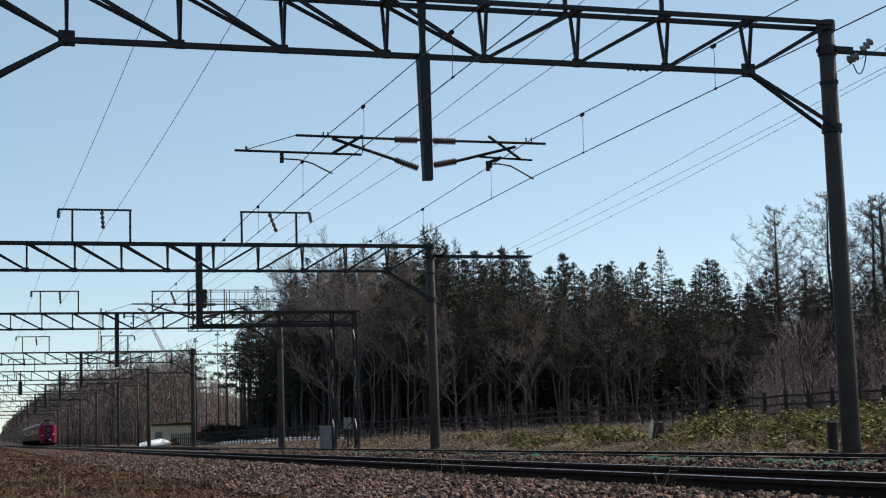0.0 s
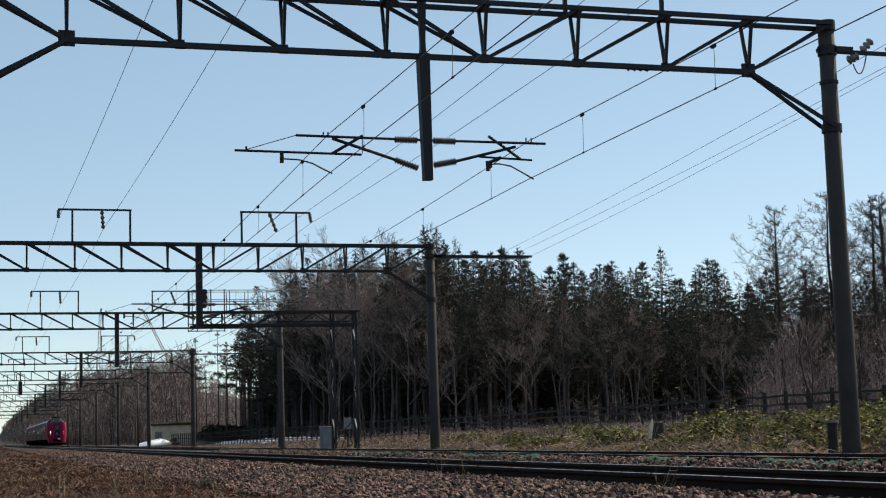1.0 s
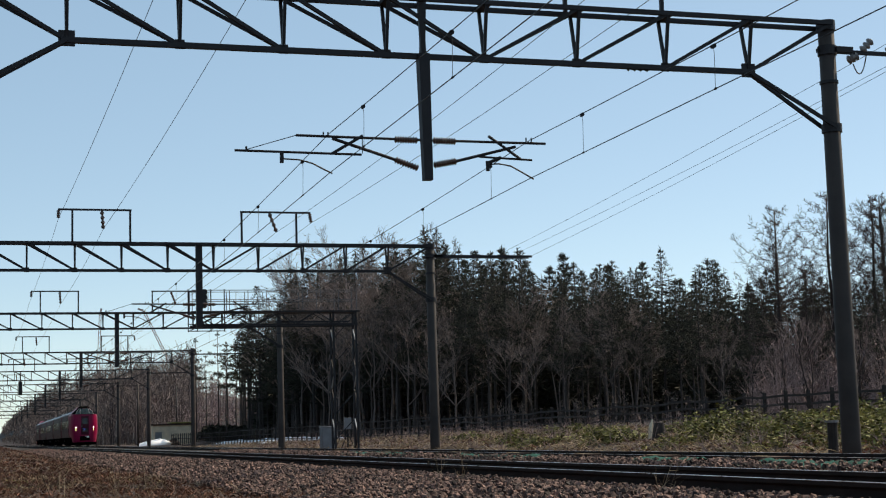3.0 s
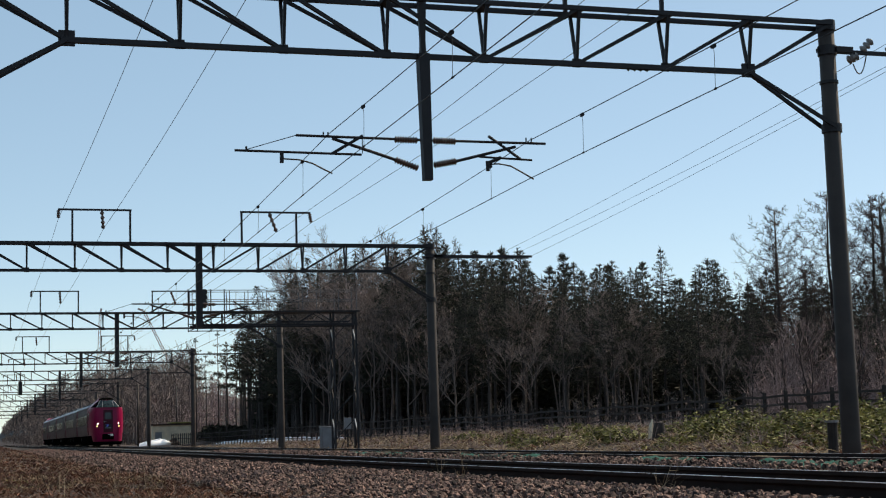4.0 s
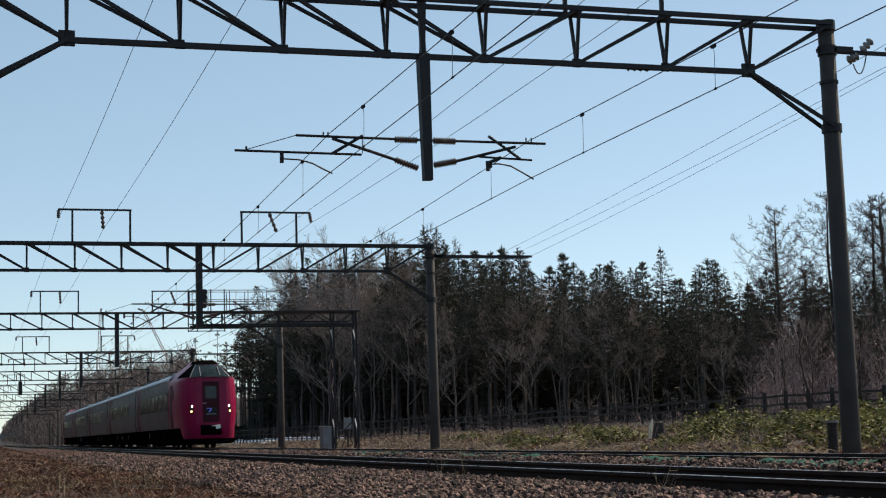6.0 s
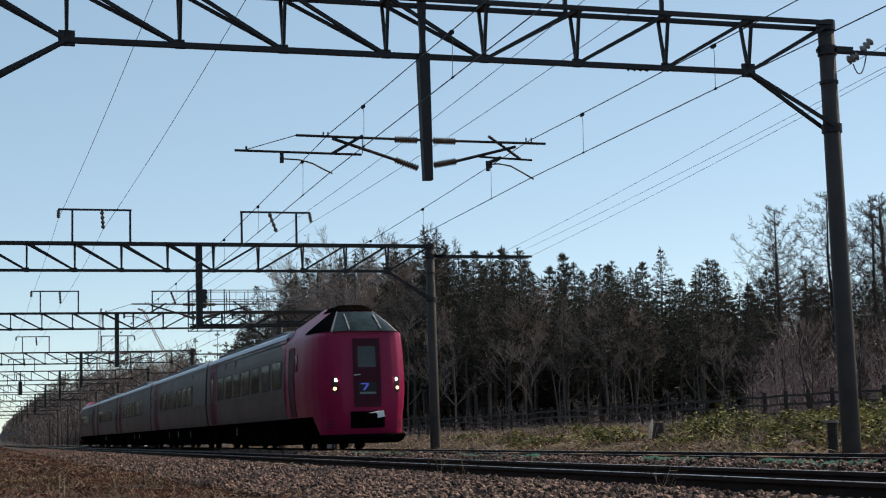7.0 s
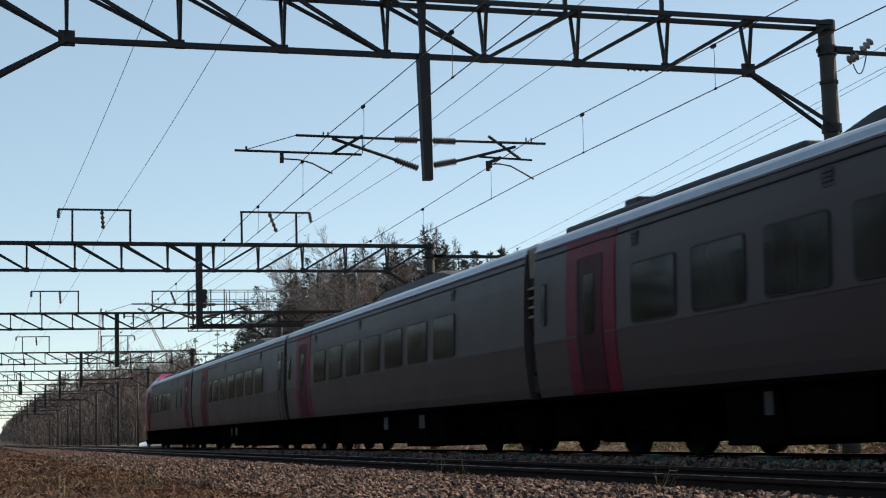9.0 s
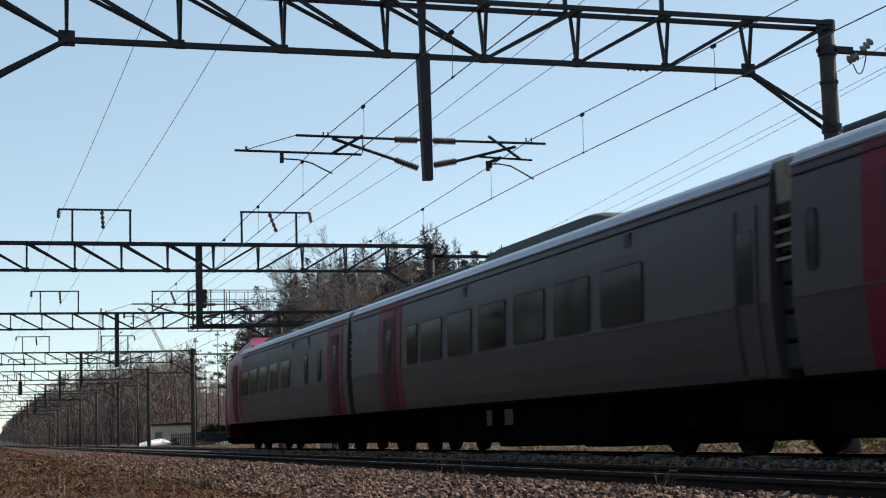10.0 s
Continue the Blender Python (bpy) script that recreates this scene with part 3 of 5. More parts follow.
def vent(car, s, y, z=3.1, w=0.22):
    bm = B()
    for k in range(4):
        bar(bm, (s * (side_x(3.1) + 0.002), y, z - 0.1 + k * 0.055), (s * (side_x(3.1) + 0.002), y + w, z - 0.1 + k * 0.055), 0.03, 0.042)
    part("side_vent", bm, ROOF_DARK, car, "small dark louvre")


def middle_car(windows, doors, service, small, seed):
    rnd = random.Random(seed)
    car = thing("train_car", "silver grey railcar with dark windows and a magenta door", "train car", "cars of the train")
    shell(car, 0.25, 21.05)
    for s in (-1, 1):
        for y0, y1 in windows:
            window(car, s, y0, y1)
        for y0, y1 in doors:
            door(car, s, y0, y1)
        for y0, y1 in service:
            door(car, s, y0, y1, pink=False)
        for y in small:
            window(car, s, y - 0.12, y + 0.12, 2.1, 2.8)
        for y in (4.2, 11.8, 16.9):
            vent(car, s, y)
    for y in (3.4, 17.9):
        bogie(car, y)
    under_boxes(car, 5.4, 15.9, rnd)
    roof_gear(car, 5.6, 12.6)
    part("roof_deck", block(B(), (-0.98, 13.0, 3.5), (0.98, 20.6, 3.74), 0.05), ROOF_DARK, car, "low dark roof deck")
    part("roof_hatch", block(B(), (-0.5, 19.0, 3.6), (0.5, 19.5, 3.84), 0.04), ROOF_DARK, car)
    part("exhaust", block(B(), (-0.75, 18.2, 3.55), (-0.45, 18.7, 3.9), 0.03), ROOF_DARK, car)
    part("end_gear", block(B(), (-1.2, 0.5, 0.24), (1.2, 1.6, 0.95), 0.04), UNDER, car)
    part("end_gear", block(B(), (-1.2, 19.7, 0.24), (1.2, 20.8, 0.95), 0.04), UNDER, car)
    gangway(car, 21.3)
    return car


# plan of the nose: half width against distance from the tip
PLAN = [(0.0, 0.0), (0.42, 0.005), (0.72, 0.05), (0.95, 0.16), (1.13, 0.36), (1.26, 0.66), (1.35, 1.1), (1.41, 1.8), (HALF, 2.6), (HALF, 3.6), (HALF, 4.7)]
Z_SHOULDER = 3.24


def nose_point(k, z, out=0.0):
    """The nose's outer skin at plan point k (a float along PLAN) and height z."""
    i = min(int(k), len(PLAN) - 2)
    t = k - i
    x = PLAN[i][0] * (1 - t) + PLAN[i + 1][0] * t
    y = PLAN[i][1] * (1 - t) + PLAN[i + 1][1] * t
    back = max(0.0, 1 - y / 5.2)
    lean = side_x(min(z, Z_SHOULDER)) / HALF
    if z > Z_SHOULDER:
        q = (z - Z_SHOULDER) / 0.86
        x = x * lean * (1 - 0.58 * q ** 1.08)
        y = y + 1.45 * q ** 1.15 * back
        return Vector((x + out * 0.6, y - out * back, z + out * 0.8))
    low = max(0.0, (1.2 - z) / 0.8)
    bulge = 0.10 * max(0.0, (z - 1.2) / 2.0) ** 2 + 0.12 * low ** 2
    x = x * (lean if z > SILL else side_x(SILL) / HALF)
    return Vector((x + (out if y > 0.3 else 0), y + bulge * back - (out * back), z))


def nose_top(y):
    return 4.10 if y < 1.9 else max(3.69, 4.10 - 0.41 * ((y - 1.9) / 2.8) ** 0.75)


def nose_patch(k0, k1, z0, z1, out, nk, nz, both=False, sgn=1, z1_end=None):
    bm = B()
    ks = np.linspace(k0, k1, nk)
    grid = []
    for v in np.linspace(0, 1, nz):
        row = []
        for k in (ks if not both else [*(-ks[::-1]), *ks[1:]]):
            top = z1 if z1_end is None else z1 + (z1_end - z1) * ((abs(k) - k0) / (k1 - k0)) ** 1.7
            p = nose_point(abs(k), z0 + (top - z0) * v, out)
            row.append(bm.verts.new((math.copysign(p.x, k) if both else sgn * p.x, p.y, p.z)))
        grid.append(row)
    for a, b in zip(grid, grid[1:]):
        for i in range(len(a) - 1):
            bm.faces.new((a[i], a[i + 1], b[i + 1], b[i]))
    bmesh.ops.recalc_face_normals(bm, faces=bm.faces[:])
    return bm


def build_nose(car, lit):
    # skin: one closed surface from skirt to cab roof
    bm = B()
    ks = np.linspace(0, len(PLAN) - 1, 41)
    allk = [*(-ks[::-1]), *ks[1:]]
    zs = [0.42, 0.6, 0.8, 0.95, 1.2, 1.6, 2.1, 2.6, 3.0, 3.15, 3.24, 3.32, 3.42, 3.52, 3.62, 3.72, 3.82, 3.92, 4.0, 4.06, 4.10]
    grid = []
    for z in zs:
        row = []
        for k in allk:
            zz = z
            py = nose_point(abs(k), 2.0).y
            if z < 0.95 and py > 0.7:
                zz = min(0.95, z + (py - 0.7) * 0.9)
            if z > Z_SHOULDER:
                zz = Z_SHOULDER + (z - Z_SHOULDER) * (nose_top(py) - Z_SHOULDER) / (4.10 - Z_SHOULDER)
            p = nose_point(abs(k), zz)
            row.append(bm.verts.new((math.copysign(p.x, k), p.y, p.z)))
        grid.append(row)
    for a, b in zip(grid, grid[1:]):
        for i in range(len(a) - 1):
            bm.faces.new((a[i], a[i + 1], b[i + 1], b[i]))
    n = len(allk)
    for i in range(n // 2):
        a, b, c, d = grid[-1][i], grid[-1][i + 1], grid[-1][n - 2 - i], grid[-1][n - 1 - i]
        if len({a, b, c, d}) == 4:
            bm.faces.new((a, b, c, d))
        elif len({a, b, d}) == 3:
            bm.faces.new((a, b, d))
    bmesh.ops.remove_doubles(bm, verts=bm.verts[:], dist=0.001)
    bmesh.ops.recalc_face_normals(bm, faces=bm.faces[:])
    for f in bm.faces:
        f.material_index = 1 if f.normal.z > 0.5 and f.calc_center_median().z > 3.9 and f.calc_center_median().y < 2.3 else 0
    nose = part("nose", bm, PINK, car, "glossy magenta rounded cab end with a black top", smooth=True)
    nose.data.materials.append(UNDER)
    # glazing round the raised cab
    part("windscreen", nose_patch(0, 3.1, 3.28, 3.90, 0.012, 12, 8, both=True), SCREEN, car, "raised panoramic windscreen", smooth=True)
    for s in (-1, 1):
        part("cab_side_window", nose_patch(3.4, 7.3, 3.29, 4.0, 0.012, 14, 8, sgn=s, z1_end=3.36), CAB_GLASS, car, "dark cab side window", smooth=True)
        part("window_pillar", nose_patch(3.12, 3.36, 3.27, 3.93, 0.016, 3, 8, sgn=s), CABINET, car, "pale windscreen pillar", smooth=True)
        part("wiper", bar(B(), nose_point(1.2, 3.33, 0.03) * 1 if s > 0 else Vector((-nose_point(1.2, 3.33, 0.03).x, nose_point(1.2, 3.33, 0.03).y, 3.33)),
                          Vector((s * 0.42, nose_point(1, 3.80, 0.05).y, 3.82)), 0.03, 0.03), CABINET, car)
        part("cab_roof_edge", nose_patch(0, 3.8, 3.93, 4.08, 0.025, 16, 4, sgn=s), UNDER, car, smooth=True)
        # lamps
        part("lamp_housing", nose_patch(2.45, 3.1, 1.58, 2.02, 0.012, 6, 5, sgn=s), RUBBER, car, "black lamp recess", smooth=True)
        part("headlamp", nose_patch(2.52, 2.76, 1.9, 1.975, 0.03, 4, 3, sgn=s), LAMP_WHITE, car, "lit white headlamp" if lit else "headlamp")
        part("fog_lamp", rod(B(), [(s * nose_point(2.78, 1.7).x, nose_point(2.78, 1.7).y - 0.045, 1.70), (s * nose_point(2.78, 1.7).x, nose_point(2.78, 1.7).y + 0.03, 1.70)], 0.047, 14), LAMP_WARM, car, "lit amber lower lamp")
        part("nose_stripe", nose_patch(1.55, 2.05, 1.05, 3.2, 0.006, 4, 8, sgn=s), PINK, car, smooth=True)
        for k in range(3):
            part("grille_slot", nose_patch(3.2, 4.1, 0.62 + k * 0.085, 0.645 + k * 0.085, 0.006, 5, 2, sgn=s), RUBBER, car)
    cap = B()
    ring = [nose_point(k, 4.07, 0.03) for k in np.linspace(0, 3.6, 14)]
    loop = [Vector((-q.x, q.y, q.z)) for q in ring[:0:-1]] + ring
    low = [cap.verts.new(q) for q in loop]
    high = [cap.verts.new((q.x * 0.8, q.y + 0.12, q.z + 0.05)) for q in loop]
    for i in range(len(loop) - 1):
        cap.faces.new((low[i], low[i + 1], high[i + 1], high[i]))
    cap.faces.new(high)
    cap.faces.new((low[0], high[0], high[-1], low[-1]))
    bmesh.ops.recalc_face_normals(cap, faces=cap.faces[:])
    part("cab_roof", cap, UNDER, car, "black cab roof cap")
    part("end_door", nose_patch(0, 0.95, 1.18, 3.08, 0.02, 4, 8, both=True), PINK_DARK, car, "dark magenta gangway door in the nose")
    part("end_door_window", nose_patch(0, 0.62, 2.28, 2.86, 0.026, 3, 4, both=True), GLASS, car, "dark window of the end door")
    sign = part("destination_display", nose_patch(0, 0.62, 1.50, 1.86, 0.028, 3, 4, both=True), RUBBER, car, "black destination display")
    glyph = B()
    yy = nose_point(0, 1.7).y - 0.034
    bar(glyph, (-0.19, yy, 1.82), (0.03, yy, 1.82), 0.01, 0.035)
    bar(glyph, (0.02, yy, 1.81), (-0.11, yy, 1.64), 0.01, 0.05)
    part("numeral", glyph, DISPLAY, sign, "glowing blue train number bars")
    part("display_text", bar(B(), (-0.22, yy, 1.565), (0.24, yy, 1.565), 0.01, 0.05), CABINET, sign)
    part("door_handle", bar(B(), (-0.38, yy - 0.01, 2.06), (-0.2, yy - 0.01, 2.08), 0.02, 0.03), SILVER, car, "small bright door handle")
    # coupler bay, obstacle deflector
    part("coupler_bay", nose_patch(0, 1.35, 0.60, 1.06, 0.02, 4, 4, both=True), UNDER, car, "black patch for the shade in the coupler recess")
    # Flat black patch holds the recess shade; the skin has no opening here.
    cp = B()
    rod(cp, [(0, -0.28, 0.86), (0, 0.3, 0.86)], 0.13, 12)
    block(cp, (-0.17, -0.42, 0.72), (0.17, -0.2, 1.0), 0.04)
    part("coupler", cp, UNDER, car, "black automatic coupler")
    part("coupler_cover", bar(B(), (0.0, -0.28, 0.93), (0.38, -0.18, 0.98), 0.16, 0.17), WHITE, car, "sunlit white cover plate")
    plow = B()
    ks2 = np.linspace(0, 5.2, 14)
    rows = []
    for z, o in ((0.44, 0.05), (0.40, 0.10), (0.24, 0.02), (0.18, -0.15)):
        row = []
        for k in [*(-ks2[::-1]), *ks2[1:]]:
            p = nose_point(abs(k), 0.5, o)
            row.append(plow.verts.new((math.copysign(p.x, k), p.y, z)))
        rows.append(row)
    for a, b in zip(rows, rows[1:]):
        for i in range(len(a) - 1):
            plow.faces.new((a[i], a[i + 1], b[i + 1], b[i]))
    bmesh.ops.recalc_face_normals(plow, faces=plow.faces[:])
    part("snow_plough", plow, UNDER, car, "black snow plough below the nose")
    part("nose_interior", block(B(), (-1.2, 1.0, 0.7), (1.2, 4.6, 3.0)), UNDER, car)


def end_car(windows, small, rear_door, seed, lit=True):
    rnd = random.Random(seed)
    car = thing("train_car", "silver grey leading railcar with a glossy magenta cab" if lit else "silver grey trailing railcar with a magenta cab", "train car", "cars of the train")
    shell(car, 4.6, 21.05)
    build_nose(car, lit)
    for s in (-1, 1):
        for y0, y1 in windows:
            window(car, s, y0, y1)
        for y in small:
            window(car, s, y - 0.2, y + 0.2)
        door(car, s, *rear_door)
        # Cab door recess is colour only: dark magenta plus a black shade strip.
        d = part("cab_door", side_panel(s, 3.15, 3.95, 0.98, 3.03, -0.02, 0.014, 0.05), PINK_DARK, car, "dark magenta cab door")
        part("recess_shade_strip", side_panel(s, 3.84, 3.95, 1.0, 3.0, 0.006, 0.02, 0.02), RUBBER, d)
        part("cab_window", side_panel(s, 2.72, 2.95, 2.30, 2.80, -0.02, 0.016, 0.04), GLASS, car, "narrow dark cab window")
        # slanting edge of the paint behind the cab door
        bm = B()
        pts = [(4.55, SILL + 0.02), (4.62, SILL + 0.02), (4.7, 1.4), (4.72, 1.85), (4.72, 2.9), (5.1, 3.12), (5.7, 3.36), (4.55, 3.38), (4.55, 2.9), (4.55, 1.85), (4.55, 1.4)]
        vs = [bm.verts.new((s * (side_x(z) + 0.008), y, z)) for y, z in pts]
        ext = bmesh.ops.extrude_face_region(bm, geom=[bm.faces.new(vs)])
        bmesh.ops.translate(bm, verts=[v for v in ext["geom"] if isinstance(v, bmesh.types.BMVert)], vec=(s * 0.004, 0, 0))
        bmesh.ops.recalc_face_normals(bm, faces=bm.faces[:])
        part("paint_edge", bm, PINK, car)
        for y in (13.9, 16.2):
            vent(car, s, y)
    for y in (4.4, 17.9):
        bogie(car, y)
    under_boxes(car, 6.4, 15.9, rnd)
    roof_gear(car, 6.0, 12.6, 3.81)
    part("roof_deck", block(B(), (-0.98, 13.0, 3.5), (0.98, 20.6, 3.75), 0.05), ROOF_DARK, car, "low dark roof deck")
    part("exhaust", block(B(), (-0.8, 19.3, 3.55), (-0.5, 19.7, 3.93), 0.03), ROOF_DARK, car)
    part("end_gear", block(B(), (-1.2, 19.7, 0.24), (1.2, 20.8, 0.95), 0.04), UNDER, car)
    part("end_gear", block(B(), (-1.1, 6.1, 0.3), (1.1, 6.4, 0.95), 0.04), UNDER, car)
    gangway(car, 21.3)
    return car


def row_of(start, n, pitch=1.95, w=1.48):
    return [(start + i * pitch, start + i * pitch + w) for i in range(n)]


LEAD = end_car(row_of(5.14, 7, 1.927, 1.47), (), (19.0, 19.95), 1)
CAR_2 = middle_car(row_of(4.22, 7, 1.91, 1.46), ((18.15, 19.15),), (), (20.6,), 2)
CAR_3 = middle_car(row_of(4.15, 7, 1.92, 1.47), ((18.15, 19.15),), (), (20.6,), 3)
CAR_4 = middle_car(row_of(3.78, 6, 1.92, 1.5) + [(15.15, 15.95)], ((16.9, 17.95),), ((0.55, 1.1),), (), 4)
TAIL = end_car(row_of(4.9, 5, 1.85, 1.4), (16.05, 17.8), (19.25, 20.05), 5, lit=False)

NOSE_AT_START, SPEED = 247.934, 29.655
CARS = [(LEAD, 0.0, 0), (CAR_2, 21.25, 0), (CAR_3, 42.55, 0), (CAR_4, 63.85, 0), (TAIL, 106.45, 180)]


def motions():
    for car, offset, turn in CARS:
        walk(car, [(t, pose(FAR, NOSE_AT_START - SPEED * t + offset, 0, 0, 0, turn)) for t in (0, 2, 4, 6, 8, 10)])


# ---- line-side things ----
def cross_arm(y, z, xs, reach, tilt=0.0):
    ob = thing("cross_arm", "grey steel cross-arm with pin insulators on the concrete pole", "cross-arm", "cross-arms on the poles", (17.24, y, z))
    for dy in ((-0.2, 0.2) if not tilt else (0.0,)):
        part("arm_bar", bar(B(), (-0.25, dy, 0), (reach, dy, 0), 0.06, 0.085), STEEL, ob)
    part("arm_clamp", rod(B(), [(0, 0, -0.1), (0, 0, 0.1)], 0.205, 16), STEEL, ob)
    part("clamp_bolt", bar(B(), (0.1, -0.2, 0), (0.5, -0.2, 0), 0.06, 0.12), STEEL, ob)
    part("pole_band", rod(B(), [(0, 0, -0.72), (0, 0, -0.66)], 0.2, 16), STEEL, ob)
    for x, up in xs:
        part("pin_insulator", insulator(B(), (x - tilt, 0, 0.04 if up else -0.18), (x + tilt, 0, 0.30 if up else -0.32 + tilt * 2), 0.1, 3), PORCELAIN_W, ob, "grey porcelain pin insulator", smooth=True)
    part("jumper", rod(B(), sagging((xs[0][0], 0, -0.25), (xs[1][0], 0, 0.05), 0.35, 8), 0.014, 5), WIRE, ob)
    return ob


cross_arm(27.358, 8.27, ((0.62, False), (0.98, True), (1.61, True), (2.59, True), (2.78, True)), 4.4, 0.13)
for y, z in ((57.252, 7.45), (89.171, 7.3), (128.317, 7.6), (163.745, 7.6), (201, 7.6)):
    cross_arm(y, z, ((1.9, False), (2.5, False), (2.86, False), (3.51, False), (4.18, False)), 4.3)
for xa, za, xb, zb in ((18.85, 8.57, 20.1, 7.51), (19.83, 8.57, 20.75, 7.51), (20.02, 8.57, 21.42, 7.42)):
    pts = []
    hs = [(xa, za + 0.1), (xa, za)] + [(xb, zb + d) for d in (0, -0.15, 0.15, 0.15, 0.15)]
    for i, (y0, y1) in enumerate(zip(SUPPORT_Y[:7], SUPPORT_Y[1:7])):
        span((hs[i][0], y0, hs[i][1]), (hs[i + 1][0], y1, hs[i + 1][1]), 0.1, 10, pts)
    wire("distribution_wire", pts, 0.006, "thin distribution wire along the pole line", "distribution wires")


def signal_gantry():
    ob = thing("signal_gantry", "dark steel half-gantry with railed walkway and a black signal", "signal gantry", at=(0, 66.7, 0))
    part("walkway", block(B(), (8.85, -0.5, 5.98), (16.5, 0.5, 6.05)), STEEL, ob)
    for dy in (-0.45, 0.45):
        part("lower_chord", bar(B(), (8.9, dy, 5.42), (16.4, dy, 5.42), 0.08, 0.1), STEEL, ob)
        n = 8
        for i in range(n):
            a, b = 8.95 + i * 7.4 / n, 8.95 + (i + 1) * 7.4 / n
            part("brace", bar(B(), (a if i % 2 else b, dy, 5.42), (b if i % 2 else a, dy, 6.0), 0.038, 0.038), STEEL, ob)
        for z in (6.55, 6.98):
            part("handrail", rod(B(), [(8.9, dy, z), (16.4, dy, z)], 0.018, 6), GALV, ob)
        for i in range(10):
            x = 8.9 + i * 0.83
            part("railing_post", rod(B(), [(x, dy, 6.05), (x, dy, 6.98)], 0.018, 6), GALV, ob)
    for x in (15.31, 16.36):
        for dy in (-0.3, 0.3):
            part("leg", bar(B(), (x, dy, -0.8), (x, dy, 6.0), 0.085, 0.085), STEEL, ob)
        for i in range(9):
            z = -0.2 + i * 0.68
            part("lacing", bar(B(), (x, -0.3 if i % 2 else 0.3, z), (x, 0.3 if i % 2 else -0.3, z + 0.68), 0.05, 0.05), SILVER if i % 3 == 1 else STEEL, ob)
    for i in range(5):
        z = 0.2 + i * 1.15
        part("leg_brace", bar(B(), (15.31, -0.3, z), (16.36, -0.3, z + 1.1), 0.038, 0.038), STEEL, ob)
    head = part("signal_head", block(B(), (9.2, -0.85, 6.15), (9.5, -0.6, 7.0), 0.08), RUBBER, ob, "black signal head seen from the track")
    for k in range(3):
        z = 6.32 + k * 0.25
        part("lamp_hood", rod(B(), [(9.35, -0.86, z), (9.35, -1.12, z + 0.02)], 0.13, 14), RUBBER, head)
    for z in (5.15, 5.45, 5.75):
        part("cage_bar", bar(B(), (8.7, -0.6, z), (10.3, -0.6, z), 0.038, 0.038), STEEL, ob)
    for x in (8.7, 9.1, 9.7, 10.3):
        part("cage_post", bar(B(), (x, -0.6, 5.12), (x, -0.6, 7.0), 0.045, 0.045), STEEL, ob)
    part("cage_stay", bar(B(), (8.7, -0.6, 5.12), (10.3, -0.6, 6.0), 0.038, 0.038), STEEL, ob)


signal_gantry()


def cabinet():
    ob = thing("relay_cabinet", "grey metal relay cabinet standing on a concrete plinth beside the track", "cabinet", at=(16.88, 75, -0.40))
    part("body", block(B(), (-0.36, -0.3, 0.12), (0.36, 0.3, 1.2), 0.02), CABINET, ob)
    part("roof", block(B(), (-0.4, -0.34, 1.2), (0.4, 0.34, 1.27), 0.02), CABINET, ob)
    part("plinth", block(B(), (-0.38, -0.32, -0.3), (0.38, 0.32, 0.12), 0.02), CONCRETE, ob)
    part("cabinet_door", block(B(), (-0.32, -0.318, 0.18), (0.32, -0.3, 1.14), 0.008), CABINET, ob)
    part("handle", rod(B(), [(0.22, -0.335, 0.6), (0.22, -0.335, 0.76)], 0.014, 6), STEEL, ob)
    ob = thing("junction_box", "small grey junction box on a steel post", "junction box", at=(17.93, 75, -0.4))
    part("post", rod(B(), [(0, 0, -0.4), (0, 0, 1.2)], 0.04, 8), STEEL, ob)
    part("box", block(B(), (-0.17, -0.12, 1.1), (0.17, 0.12, 1.68), 0.02), CABINET, ob)
    for s in (-1, 1):
        part("stay", rod(B(), [(0.5 * s, 0, -0.2), (0, 0, 0.9)], 0.025, 6), STEEL, ob)


cabinet()


def rail_fence():
    ob = thing("rail_fence", "dark weathered post-and-rail fence along the top of the bank", "fence")
    ys = [26 + 1.62 * i for i in range(46)]
    zs = [ground_height(29, y) for y in ys]
    for y, z in zip(ys, zs):
        part("post", block(B(), (28.94, y - 0.06, z - 0.4), (29.06, y + 0.06, z + 1.2), 0.012), FENCE, ob)
    for h in (0.35, 0.68, 1.0):
        for (y0, z0), (y1, z1) in zip(zip(ys, zs), zip(ys[1:], zs[1:])):
            part("rail_bar", bar(B(), (28.9, y0, z0 + h), (28.9, y1, z1 + h), 0.05, 0.085), FENCE, ob)


rail_fence()


def line_fence():
    ob = thing("rail_fence", "dark post-and-rail fence beside the line at the wood's foot", "fence")
    ys = [76 + 1.75 * i for i in range(67)]
    first = part("post", bar(B(), (23, 0, -0.3), (23, 0, 1.5), 0.1, 0.1), FENCE, ob)
    for i, y in enumerate(ys):
        p = first if i == 0 else new("post", first.data)
        p.parent = ob
        p.location = (0, y, ground_height(23, y) - 0.1)
    for h in (0.35, 0.78, 1.2):
        for y0, y1 in zip(ys[::3], ys[3::3]):
            part("rail_bar", bar(B(), (22.94, y0, ground_height(23, y0) + h), (22.94, y1, ground_height(23, y1) + h), 0.04, 0.06), FENCE, ob)


line_fence()


